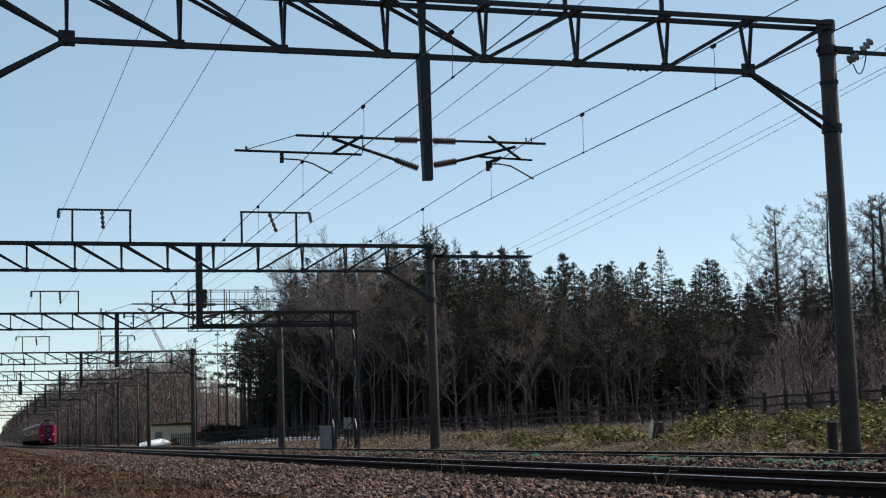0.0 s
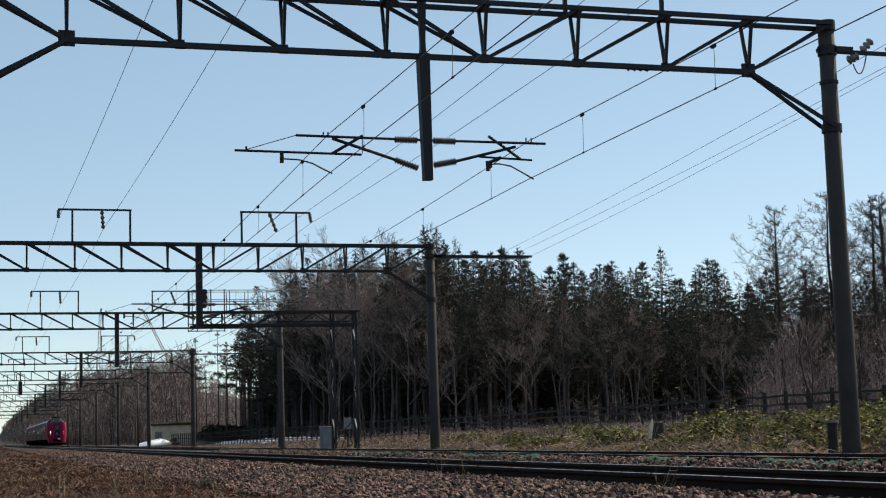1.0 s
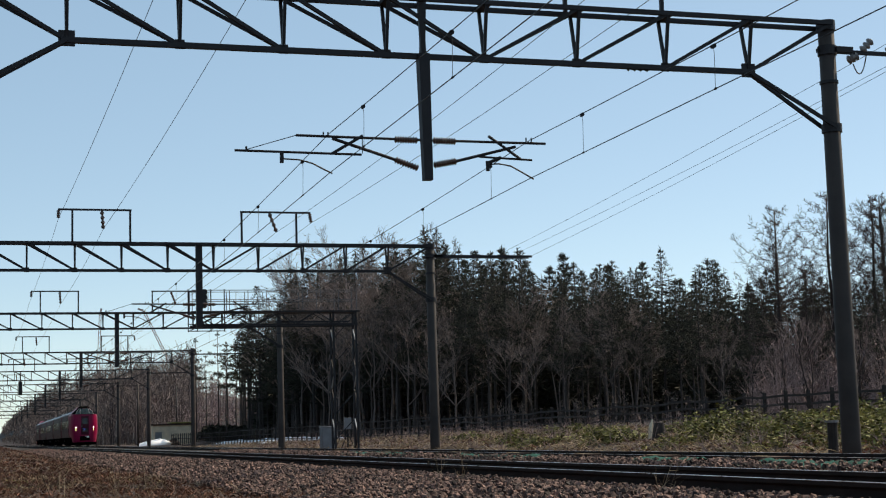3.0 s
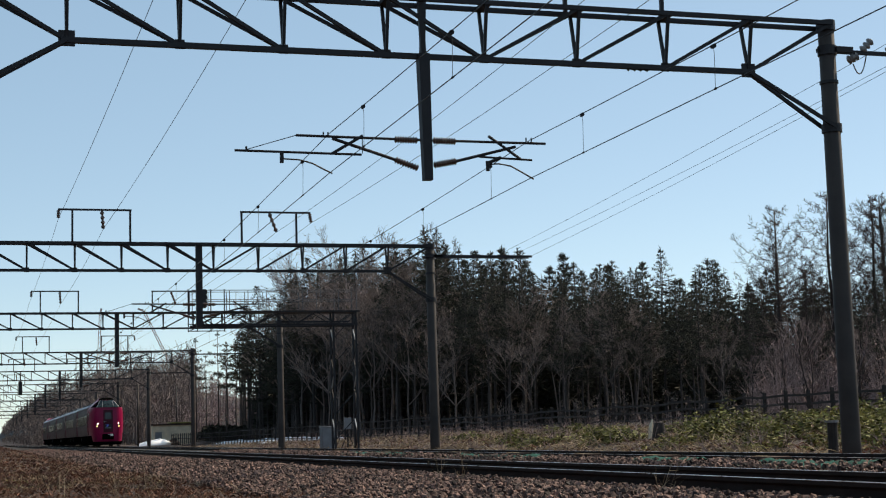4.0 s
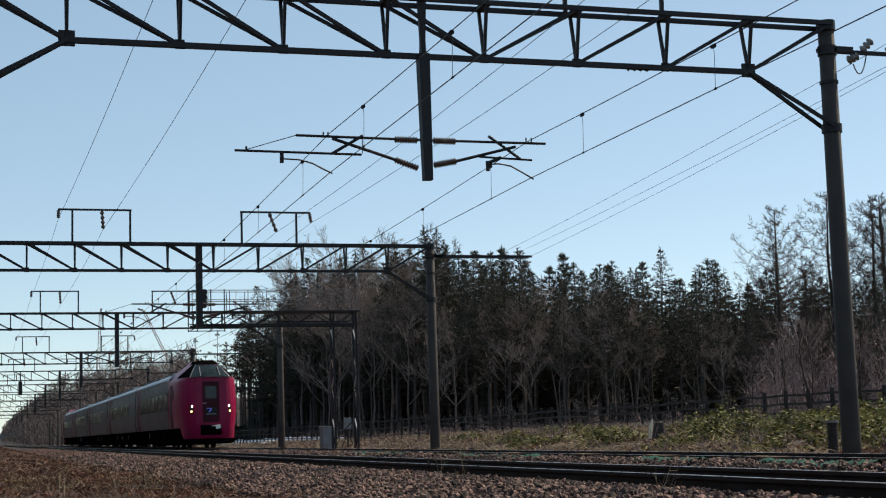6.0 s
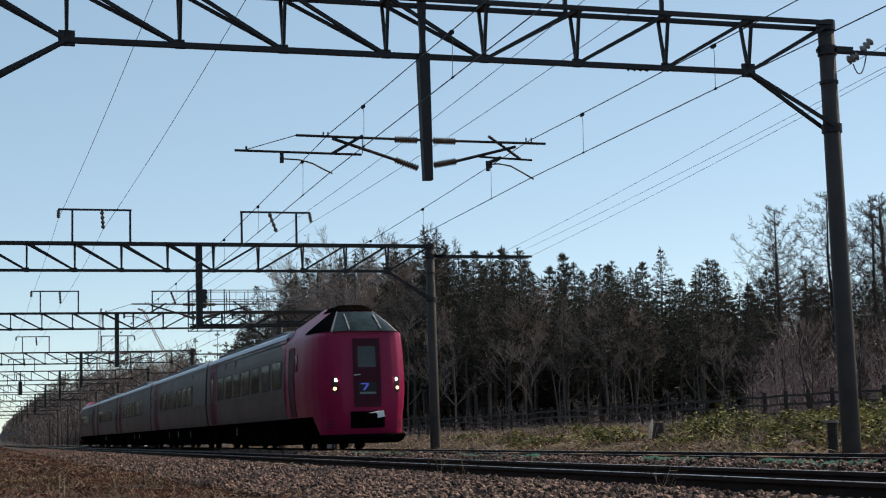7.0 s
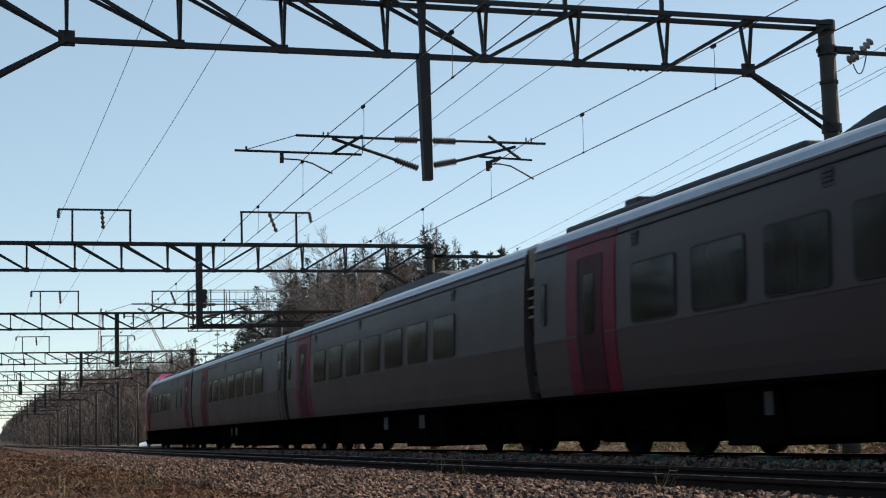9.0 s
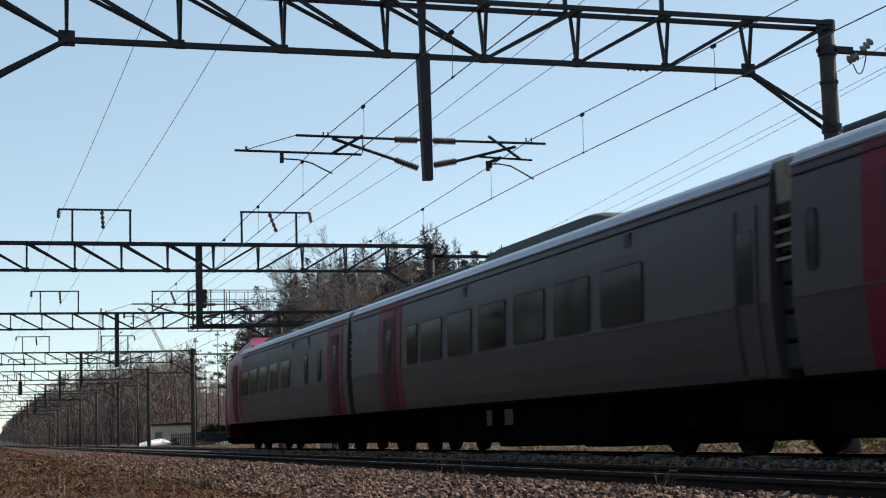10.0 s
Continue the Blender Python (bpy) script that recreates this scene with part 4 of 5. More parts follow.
def hut():
    z = ground_height(24, 206) - 0.3
    ob = thing("line_side_hut", "low beige plastered hut with a flat mossy roof", "hut", at=(24.8, 206, z))
    for x0, x1, y0, y1 in ((-2.8, 2.8, -2, -1.8), (-2.8, 2.8, 1.8, 2), (-2.8, -2.6, -1.8, 1.8), (2.6, 2.8, -1.8, 1.8)):
        part("wall", block(B(), (x0, y0, 0), (x1, y1, 3.0)), PLASTER, ob)
    part("roof", block(B(), (-3, -2.2, 3.0), (3, 2.2, 3.18), 0.03), TIMBER, ob)
    part("roof_grass", block(B(), (-0.4, -2.1, 3.18), (2.8, 2.1, 3.4), 0.08), GREEN, ob, "green moss and grass on the roof")
    part("door", block(B(), (-2.5, -2.03, 0.1), (-1.6, -2.0, 2.1), 0.005), CABINET, ob)


hut()


def mound(name, x, y, rx, ry, h, mat, label, category, seed, group=""):
    bm = B()
    rnd = random.Random(seed)
    n, m = 20, 6
    rings = []
    for j in range(m):
        f = j / (m - 1) * math.pi / 2
        ring = []
        for i in range(n):
            a = i * math.tau / n
            q = 1 + 0.28 * noise.noise((math.cos(a) * 1.7 + seed, math.sin(a) * 1.7, f))
            ring.append(bm.verts.new((rx * math.cos(f) * q * math.cos(a) + (0.35 * rx * j / (m - 1)), ry * math.cos(f) * q * math.sin(a), h * (j / (m - 1)) ** 1.15 * (1 + 0.35 * noise.noise((math.cos(a) * 2.1 + seed, math.sin(a) * 2.1, f * 2))) - (0.2 if j == 0 else 0))))
        rings.append(ring)
    for a, b in zip(rings, rings[1:]):
        for i in range(n):
            bm.faces.new((a[i], a[(i + 1) % n], b[(i + 1) % n], b[i]))
    bmesh.ops.remove_doubles(bm, verts=bm.verts[:], dist=0.002)
    ob = part(name, bm, mat, smooth=True)
    place(ob, (x, y, ground_height(x, y)))
    tagged(ob, label, category, group)


mound("snow_heap", 20.7, 192, 2.4, 1.6, 0.8, SNOW, "heap of old white snow on dry grass", "snow", 3)
for i, (x, y, rx) in enumerate(((26, 118, 2.4), (25.5, 128, 3), (27, 140, 2.6), (27, 152, 3.2), (26.4, 164, 2.2))):
    mound("snow_patch", x, y, rx, rx * 2.2, 0.4, SNOW, "thin patch of old snow at the wood's edge", "snow", 10 + i, "snow patches")
mound("dirt_heap", 23.2, 193, 1.2, 1.6, 0.8, SOIL, "heap of brown earth beside the snow", "earth heap", 35)
mound("dirt_heap", 21.8, 160, 1.6, 2.5, 0.5, SOIL, "low heap of brown earth by the fence", "earth heap", 33)


def timber_blocks():
    for i, y in enumerate((12.95, 16.1, 18.95, 21.8, 24.7, 28.3, 33.0, 38.5)):
        bm = B()
        block(bm, (-0.13, -0.36, -0.2), (0.13, 0.36, 0.0), 0.015)
        ob = part("timber_block", bm, TIMBER)
        part("pale_top", block(B(), (-0.11, -0.2 + 0.1 * (i % 3), 0.0), (-0.03, 0.37 - 0.16 * (i % 2), 0.006)), STRAW, ob, "pale strip along the top of the block")
        ob.matrix_world = pose(8.95 + 0.05 * (i % 2), y, 0.035, 0, 0, (i * 37) % 9 - 4)
        tagged(ob, "short dark timber block with a pale top between the tracks", "timber", "timber blocks between the tracks")


timber_blocks()


def netting():
    for i, (y0, y1) in enumerate(((13.2, 15.6), (17.0, 18.6), (22.6, 27), (30, 36))):
        bm = B()
        ys, xs = np.linspace(y0, y1, 40), np.linspace(8.25, 8.85, 9)
        g = [[bm.verts.new((x, y, ground_height(x, y) + 0.012 + 0.08 * math.sin((x - 8.25) / 0.6 * math.pi) * (0.5 + 0.9 * noise.noise((x * 6, y * 3, i))) + 0.035 * noise.noise((x * 25, y * 20, i)))) for x in xs] for y in ys]
        for a, b in zip(g, g[1:]):
            for k in range(len(xs) - 1):
                bm.faces.new((a[k], b[k], b[k + 1], a[k + 1]))
        ob = part("netting", bm, NET, smooth=True)
        tagged(ob, "crumpled green netting lying on the ballast", "netting", "strips of green netting")


netting()


def posts_and_stump():
    ob = thing("boundary_post", "short dark stake standing in the ballast", "post", "line-side stakes", (14.0, 42.8, -0.42))
    part("stake", block(B(), (-0.07, -0.07, -0.2), (0.07, 0.07, 0.34), 0.01), FENCE, ob)
    ob = thing("boundary_post", "dark capped stake among bamboo grass near the pole", "post", "line-side stakes", (17.75, 28.9, -0.4))
    part("stake", rod(B(), [(0, 0, -0.2), (0.01, 0, 0.78)], 0.11, 12), FENCE, ob)
    part("cap", rod(B(), [(0, 0, 0.78), (0, 0, 0.83)], 0.15, 12), CABINET, ob)
    ob = thing("tree_stump", "dark broken tree stump with a pale torn splinter", "stump", at=(20.0, 42.5, ground_height(20, 42.5)))
    part("bark", rod(B(), [(0, 0, -0.2), (0, 0, 0.15), (0.03, 0, 0.4), (0.05, 0, 0.58)], [0.24, 0.2, 0.18, 0.15], 14), FENCE, ob)
    part("splinter", rod(B(), [(-0.42, -0.3, 0.1), (-0.36, -0.25, 0.48), (-0.3, -0.25, 0.7)], [0.06, 0.07, 0.015], 6), PLASTER, ob, "pale torn wood")
    ob = thing("cable_box", "low dark cable box beside the ballast", "cable box", at=(14.4, 24.2, -0.42))
    part("channel", block(B(), (-0.18, -0.3, -0.05), (0.18, 0.3, 0.18), 0.02), TIMBER, ob)
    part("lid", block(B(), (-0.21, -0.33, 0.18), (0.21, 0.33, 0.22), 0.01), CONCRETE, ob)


posts_and_stump()


def thin_pole(x, y, h, r=0.12):
    ob = thing("line_pole", "slim grey concrete pole beside the railway", "pole", "slim line-side poles", (x, y, ground_height(x, y)))
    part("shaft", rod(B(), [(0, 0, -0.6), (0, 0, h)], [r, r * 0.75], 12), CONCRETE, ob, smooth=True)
    part("step_bar", bar(B(), (-0.5, 0, h - 0.6), (0.5, 0, h - 0.6), 0.08, 0.08), STEEL, ob)


for x, y, h in ((17.5, 178, 7.4), (30, 243, 9), (30, 330, 9), (17.5, 300, 7), (17.5, 350, 7)):
    thin_pole(x, y, h)


def crane(x, y, foot, tip, tag):
    ob = thing("lattice_crane", "distant lattice-boom crane above the trees", "crane", "distant cranes", (x, y, -1))
    part("base", block(B(), (foot[0] - 4, -3, 0), (foot[0] + 4, 3, 6), 0.4), CRANE, ob)
    a, b = Vector((foot[0], 0, foot[1])), Vector((tip[0], 0, tip[1]))
    for dx, dy in ((-0.7, -0.7), (0.7, -0.7), (0.7, 0.7), (-0.7, 0.7)):
        part("boom_chord", bar(B(), a + Vector((dx, dy, 0)), b + Vector((dx * 0.6, dy * 0.6, 0)), 0.22, 0.22), CRANE, ob)
    n = 22
    for i in range(n):
        p, q = a.lerp(b, i / n), a.lerp(b, (i + 1) / n)
        s = 0.7 if i % 2 else -0.7
        part("boom_lacing", bar(B(), p + Vector((s, -0.7, 0)), q + Vector((-s, -0.7, 0)), 0.15, 0.15), CRANE, ob)
    part("jib", bar(B(), b, b + Vector((-2.5, 0, 0.8) if tag else (0.5, 0, 2)), 0.8, 0.8), CRANE, ob)


crane(50, 700, (0, 5), (2.0, 60), 0)
crane(70, 700, (29, 5), (1.5, 61), 1)


# ---- trees ----
class Sticks:
    """Collects thin tapered three-sided sticks for one mesh."""

    def __init__(self):
        self.v, self.f = [], []

    def add(self, a, b, r0, r1, n=3):
        _, _, s, u = frame_of(a, b)
        base = len(self.v)
        for p, r in ((a, r0), (b, r1)):
            for k in range(n):
                t = k * math.tau / n
                self.v.append(p + (s * math.cos(t) + u * math.sin(t)) * r)
        for k in range(n):
            self.f.append((base + k, base + (k + 1) % n, base + n + (k + 1) % n, base + n + k))

    def spike(self, a, b, r):
        _, _, s, u = frame_of(a, b)
        base = len(self.v)
        self.v += [a + s * r, a + (u * 0.87 - s * 0.5) * r, a - (u * 0.87 + s * 0.5) * r, b]
        self.f += [(base, base + 1, base + 3), (base + 1, base + 2, base + 3), (base + 2, base, base + 3)]

    def leaf(self, p, d, side, ln, w):
        base = len(self.v)
        self.v += [p - side * w * 0.3, p + d * ln * 0.5 - side * w, p + d * ln, p + d * ln * 0.5 + side * w]
        self.f.append((base, base + 1, base + 2, base + 3))

    def blade(self, p, d, side, ln, w):
        base = len(self.v)
        self.v += [p - side * w, p + side * w, p + d * ln]
        self.f.append((base, base + 1, base + 2))

    def mesh(self, name, mat, parent=None, label="", smooth=False):
        me = bpy.data.meshes.new(name)
        me.from_pydata([tuple(v) for v in self.v], [], self.f)
        me.materials.append(mat)
        ob = new(name, me)
        if parent:
            ob.parent = parent
        if label:
            tagged(ob, label)
        return ob


def rand_dir(rnd):
    v = Vector((rnd.gauss(0, 1), rnd.gauss(0, 1), rnd.gauss(0, 1)))
    return v.normalized()


def grow(st, rnd, p, d, ln, r, level, up=0.25, counts=(5, 5, 4), spread=0.75, thin=0.012):
    """A branch with bends and side shoots."""
    if level == 0:
        st.spike(p, p + d * ln, max(r, thin))
        return
    segs = 2
    for i in range(segs):
        q = p + d * (ln / segs)
        r2 = max(0.006, r * (1 - 0.28 * (i + 1) / segs * (1.5 if level == 0 else 1)))
        st.add(p, q, r, r2)
        if level > 0:
            for _ in range(counts[level - 1] // 2 + (i == 1)):
                t = rnd.uniform(0.15, 1)
                nd = (d + rand_dir(rnd) * spread + Vector((0, 0, up))).normalized()
                grow(st, rnd, p.lerp(q, t), nd, ln * rnd.uniform(0.42, 0.75), r2 * 0.7, level - 1, up, counts, spread, thin)
        p, r = q, r2
        d = (d + rand_dir(rnd) * 0.42 + Vector((0, 0, up * 0.35))).normalized()


def trunk_mesh(rnd, h, r, lean=0.03, n=7, steps=7):
    pts, rad, p = [], [], Vector((0, 0, -0.5))
    for i in range(steps + 1):
        t = i / steps
        pts.append(Vector((rnd.gauss(0, lean) * t * h * 0.3, rnd.gauss(0, lean) * t * h * 0.3, -0.5 + t * (h + 0.5))))
        rad.append(r * (1 - 0.8 * t))
    return pts, rad


def spray(st, rnd, p, d, ln, r, level, fan, thin):
    """A limb that bends upward and divides again and again into finer ones."""
    if level == 0:
        for _ in range(2):
            st.spike(p, p + (d + rand_dir(rnd) * 0.55).normalized() * ln * rnd.uniform(0.6, 1.2), thin * 0.7)
        return
    q = p + d * ln * 0.5
    bend = (d + rand_dir(rnd) * 0.28 + Vector((0, 0, 0.12))).normalized()
    e = q + bend * ln * 0.5
    st.add(p, q, r, r * 0.82)
    st.add(q, e, r * 0.82, r * 0.6)
    for i in range(4):
        at = e if i < 2 else q.lerp(e, rnd.random()) if i == 2 else p.lerp(q, rnd.uniform(0.4, 1))
        nd = (bend + rand_dir(rnd) * fan + Vector((0, 0, 0.1))).normalized()
        spray(st, rnd, at, nd, ln * rnd.uniform(0.5, 0.78), max(thin, r * 0.56), level - 1, fan, thin)


def bare_tree(seed, h, red=False, fork=0.35, limbs=4, label="", stems=1, level=4, thin=0.012, fan=0.62, trunk=None):
    """A leafless broad-leaved tree: stems that fork into a fan of limbs ending in fine twigs."""
    rnd = random.Random(seed)
    ob = thing("bare_tree", label or "leafless grey broad-leaved tree at the wood's edge", "tree", "bare trees of the wood")
    bm, crown = B(), Sticks()
    for f in range(stems):
        pts, rad = trunk_mesh(rnd, h * 0.8, h * 0.0065 + 0.02, 0.06)
        if stems > 1:
            off = Vector((math.cos(f * 2.4 + seed), math.sin(f * 2.4 + seed), 0))
            pts = [p + off * 0.12 * max(0, p.z) for p in pts]
        rod(bm, pts, rad, 7)
        n = limbs
        for i in range(n):
            t = fork + (0.97 - fork) * (i + rnd.random() * 0.6) / n
            k = min(int(t * 7), 6)
            p = pts[k].lerp(pts[k + 1], t * 7 - k)
            a = i * 2.4 + rnd.uniform(-0.5, 0.5)
            d = Vector((math.cos(a), math.sin(a), rnd.uniform(0.5, 1.1) + t * 0.5)).normalized()
            spray(crown, rnd, p, d, h * (0.27 - 0.15 * t) * rnd.uniform(0.75, 1.2), rad[k] * 0.7, level - (t < 0.6), fan, thin)
    part("trunk", bm, trunk or (BARK_RED if red else GREY_BARK), ob, smooth=True)
    crown.mesh("crown", TWIG_RED if red else TWIG, ob, "reddish fine twigs" if red else "fine grey twigs")
    return ob


def pine(seed, h, bare=0.45, label="", width=0.2, step=0.46, tuft=0.38, leafw=0.034, dense=0.2):
    """A conifer: whorls of flat spreading limbs, each set with side shoots that end in needle tufts."""
    rnd = random.Random(seed)
    ob = thing("pine_tree", label or "dark green conifer with a bare lower trunk in the wood", "tree", "conifers of the wood")
    pts, rad = trunk_mesh(rnd, h, h * 0.007 + 0.03, 0.02)
    part("trunk", rod(B(), pts, rad, 7), BARK, ob, smooth=True)
    limb, needles = Sticks(), Sticks()

    def tuft_at(q, d, size):
        for _ in range(8):
            nd = (rand_dir(rnd) * 0.75 + d * 0.5 + Vector((0, 0, 0.3))).normalized()
            needles.blade(q, nd, nd.cross(rand_dir(rnd)).normalized(), size * rnd.uniform(0.7, 1.2), leafw * rnd.uniform(0.6, 1.1) * size / tuft)

    z = bare * h
    while z < h - 0.25:
        left = h - z
        k = min(6, int(z / h * 7))
        c = pts[k].lerp(pts[k + 1], z / h * 7 - k)
        c.z = z
        full = min(1.0, (0.45 if bare > 0.1 else 0.8) + (z - bare * h) / (0.25 * h))
        turn = rnd.uniform(0, math.tau)
        whorl = rnd.choice((4, 5, 5, 6))
        for i in range(whorl):
            a = turn + i * math.tau / whorl + rnd.uniform(-0.4, 0.4)
            ln = min(h * width, 0.14 + left * 0.36) * full * rnd.uniform(0.55, 1.2)
            d = Vector((math.cos(a), math.sin(a), rnd.uniform(-0.08, 0.2) + 0.9 * math.exp(-left * 0.7))).normalized()
            tip = c + d * ln + Vector((0, 0, ln * 0.12))
            limb.spike(c, tip, 0.012 + ln * 0.012)
            size = tuft * min(1.0, 0.42 + left * 0.11)
            n = max(2, int(ln * 0.8 / dense))
            for j in range(n):
                f = 0.3 + 0.7 * (j + rnd.random()) / n
                side = d.cross(Vector((0, 0, 1))).normalized() * rnd.choice((-1, 1))
                q = c.lerp(tip, f) + (side + d * 0.6) * ln * (0.1 + 0.3 * (1 - f)) * rnd.random() + Vector((0, 0, rnd.uniform(0, 0.1)))
                tuft_at(q, d, size)
            tuft_at(tip, d, size)
        z += step * rnd.uniform(0.75, 1.3) * (0.6 if left < 2.0 else 1)
    for _ in range(3):
        tuft_at(pts[-1] - Vector((0, 0, rnd.uniform(0, 0.4))), Vector((0, 0, 1.2)), tuft * 0.8)
    for i in range(12):
        t = rnd.uniform(0.12, max(0.2, bare))
        a = rnd.uniform(0, math.tau)
        p = Vector((0, 0, t * h))
        limb.spike(p, p + Vector((math.cos(a), math.sin(a), rnd.uniform(-0.2, 0.2))) * rnd.uniform(0.5, 1.6), 0.022)
    tagged(limb.mesh("branchwork", BARK, ob, "bare dead and living branches"), kind="stuff")
    needles.mesh("crown", NEEDLE, ob, "dark green needle sprays")
    return ob


def larch(seed, h):
    rnd = random.Random(seed)
    ob = thing("larch_tree", "tall leafless larch with a straight dark trunk", "tree", "larches above the thicket")
    pts, rad = trunk_mesh(rnd, h, 0.16, 0.012)
    part("trunk", rod(B(), pts, rad, 8), BARK_RED, ob, smooth=True)
    crown = Sticks()
    n = 46
    for i in range(n):
        t = 0.3 + 0.69 * (i + rnd.random()) / n
        p = Vector((0, 0, t * h))
        a = i * 2.4 + rnd.uniform(-0.5, 0.5)
        ln = h * float(np.interp(t, (0.3, 0.45, 0.6, 0.8, 0.92, 1.0), (0.24, 0.27, 0.25, 0.17, 0.09, 0.03))) * rnd.uniform(0.55, 1.12)
        flat = Vector((math.cos(a), math.sin(a), 0))
        prev, r = p, 0.045 * (1.15 - t)
        for k in range(1, 7):
            f = k / 6
            q = p + flat * ln * f + Vector((0, 0, ln * (0.1 * f + 0.5 * f ** 2.2))) + rand_dir(rnd) * 0.05
            crown.add(prev, q, r, r * 0.8)
            for _ in range(5 if k > 2 else 2):
                d = (flat * 0.5 + rand_dir(rnd) * 0.9 + Vector((0, 0, 0.3))).normalized()
                grow(crown, rnd, prev.lerp(q, rnd.random()), d, (0.12 + ln * 0.14) * rnd.uniform(0.6, 1.3), 0.008, 1, 0.2, (6, 4, 4), 0.8, 0.007)
            prev, r = q, r * 0.8
    crown.mesh("crown", TWIG_LARCH, ob, "upswept bare branches with reddish twigs")
    return ob


def wood_height(y):
    return float(np.interp(y, [40, 60, 72, 81, 86, 100, 106, 113, 120, 131, 153, 182, 240, 280], [5, 6.3, 7.9, 9.4, 10.4, 12.6, 13.2, 14.7, 16.5, 18, 20.5, 21.5, 19, 17]))


def wood_edge(y):
    return 32.0 + max(0.0, 125 - y) * 0.09


def upright(x, y, rnd, scale):
    return pose(x, y, ground_height(x, y) - 0.1, 0, 0, rnd.uniform(0, 360)) @ Matrix.Scale(scale, 4)


def plant(kinds, spots, rnd):
    """Stand each kind at its first spot and copies of it at the others. A spot: x, y, height."""
    used = set()
    for x, y, h in spots:
        i = rnd.randrange(len(kinds))
        ob, native = kinds[i]
        m = upright(x, y, rnd, h / native)
        if i not in used:
            used.add(i)
            ob.matrix_basis = m
        else:
            copy_thing(ob, m @ Matrix.Scale(1 / ob.scale.x, 4))
    for i, (ob, native) in enumerate(kinds):
        if i not in used:
            x, y, h = spots[i]
            ob.matrix_basis = upright(x + 2, y + 2, rnd, h / native)


def build_wood():
    rnd = random.Random(7)
    grey = [(bare_tree(100 + i, 16, fork=(0.3, 0.4, 0.48, 0.36, 0.25, 0.44)[i], limbs=4 + i % 2, stems=1 + (i == 2), level=4, thin=0.016), 16) for i in range(6)]
    pines = [(pine(200 + i, 14, (0.3, 0.4, 0.5, 0.2, 0.35)[i], width=0.19 + 0.03 * (i % 2)), 14) for i in range(5)]
    fill = [(pine(240 + i, 12, 0.02, "dense dark conifer deep in the wood", 0.24, 0.6, 0.6, 0.06, 0.5), 12) for i in range(3)]
    red = [(bare_tree(300 + i, 6, red=True, fork=0.12, limbs=6, label="young reddish leafless tree in the thicket", stems=2, level=2, thin=0.009), 6) for i in range(3)]
    # broad-leaved edge in loose rows, lower than the conifers where the wood is young
    spots = []
    for row in range(3):
        y = 60 + row * 1.7
        while y < (186 if row else 150):
            x = wood_edge(y) + row * 2.6 + rnd.uniform(-1.2, 1.2)
            young = 0.8 if y < 112 else 1.0
            spots.append((x, y, wood_height(y) * young * rnd.uniform(0.74, 0.98) * (1.04 if row else 0.86)))
            y += rnd.uniform(3.4, 6.0) * (1.7 if y < 84 else 1)
    plant(grey, spots, rnd)
    # conifers among and behind them; few reach above the broad-leaved dome
    spots = []
    for row in range(4):
        y = 50 + row
        while y < 178 + row * 4:
            front = -0.6 if y > 152 and row == 0 else 2.0 if y > 118 else 0.6
            x = wood_edge(y) + front + 1.2 + row * 3.0 + rnd.uniform(-1.4, 1.4)
            dome = 0.91 if 118 < y < 185 else 0.97
            tall = wood_height(y) * dome * rnd.uniform(0.78, 1.04) * (1 + 0.03 * row)
            spots.append((x, y, tall))
            y += rnd.uniform(3.4, 5.8)
    spots += [(39.5, 156, 20.2), (38, 128, 18.6), (37, 121, 17.4)]
    spots += [(33.5 + rnd.uniform(0, 8), y, wood_height(y) * rnd.uniform(0.66, 0.86)) for y in np.arange(150, 190, 1.9)]
    plant(pines, spots, rnd)
    spots = []
    y = 56
    while y < 205:
        spots.append((wood_edge(y) + 14.5 + rnd.uniform(-1.2, 1.2), y, wood_height(y) * rnd.uniform(0.8, 0.94)))
        y += rnd.uniform(2.8, 4.0)
    plant(fill, spots, rnd)
    # open group of tall pines past the end of the wood
    tall = [(pine(230 + i, 15, 0.55 + 0.06 * i, "tall slender pine with layered dark branches", 0.17, 1.3, 0.5, 0.05, 0.24), 15) for i in range(2)]
    plant(tall, [(30.5 + rnd.uniform(0, 6.5), y, rnd.uniform(12.5, 16)) for y in np.arange(182, 230, 2.4)] + [(31 + rnd.uniform(0, 5), y, rnd.uniform(14, 17.5)) for y in np.arange(180, 200, 1.8)], rnd)
    # reddish thicket on the bank
    spots = []
    for row in range(6):
        y = 26 + row
        while y < 78:
            x = 32 + row * 3.0 + rnd.uniform(-1, 1)
            if x > 0.545 * y:
                spots.append((x, y, rnd.uniform(2.8, 4.8) + row * 0.5))
            y += rnd.uniform(2.0, 3.2)
    plant(red, spots, rnd)
    # larches
    big = [(larch(400 + i, 12), 12) for i in range(3)]
    plant(big, [(42, 73, 11.6), (45, 72.5, 12.2), (47.5, 72, 12.0), (49.5, 74, 12.4), (51, 70, 11.4), (46, 80, 10.5), (39.5, 66, 7.5)], rnd)
    # far wood along the line, with a few birches at its edge
    spots = [(24 + (y - 236) * 0.01 + rnd.uniform(0, 0.125 * y - 20), y + rnd.uniform(-3, 3), rnd.uniform(8, 13)) for y in np.arange(250, 520, 2.0)]
    far = [(bare_tree(500 + i, 14, red=(i == 1), limbs=8, fork=0.08, label="leafless tree of the distant wood", level=2, thin=0.045), 14) for i in range(3)]
    plant(far, spots, rnd)
    birch = [(bare_tree(520 + i, 12, fork=0.4, limbs=6, label="pale-barked birch at the edge of the distant wood", level=3, thin=0.03, trunk=BIRCH), 12) for i in range(2)]
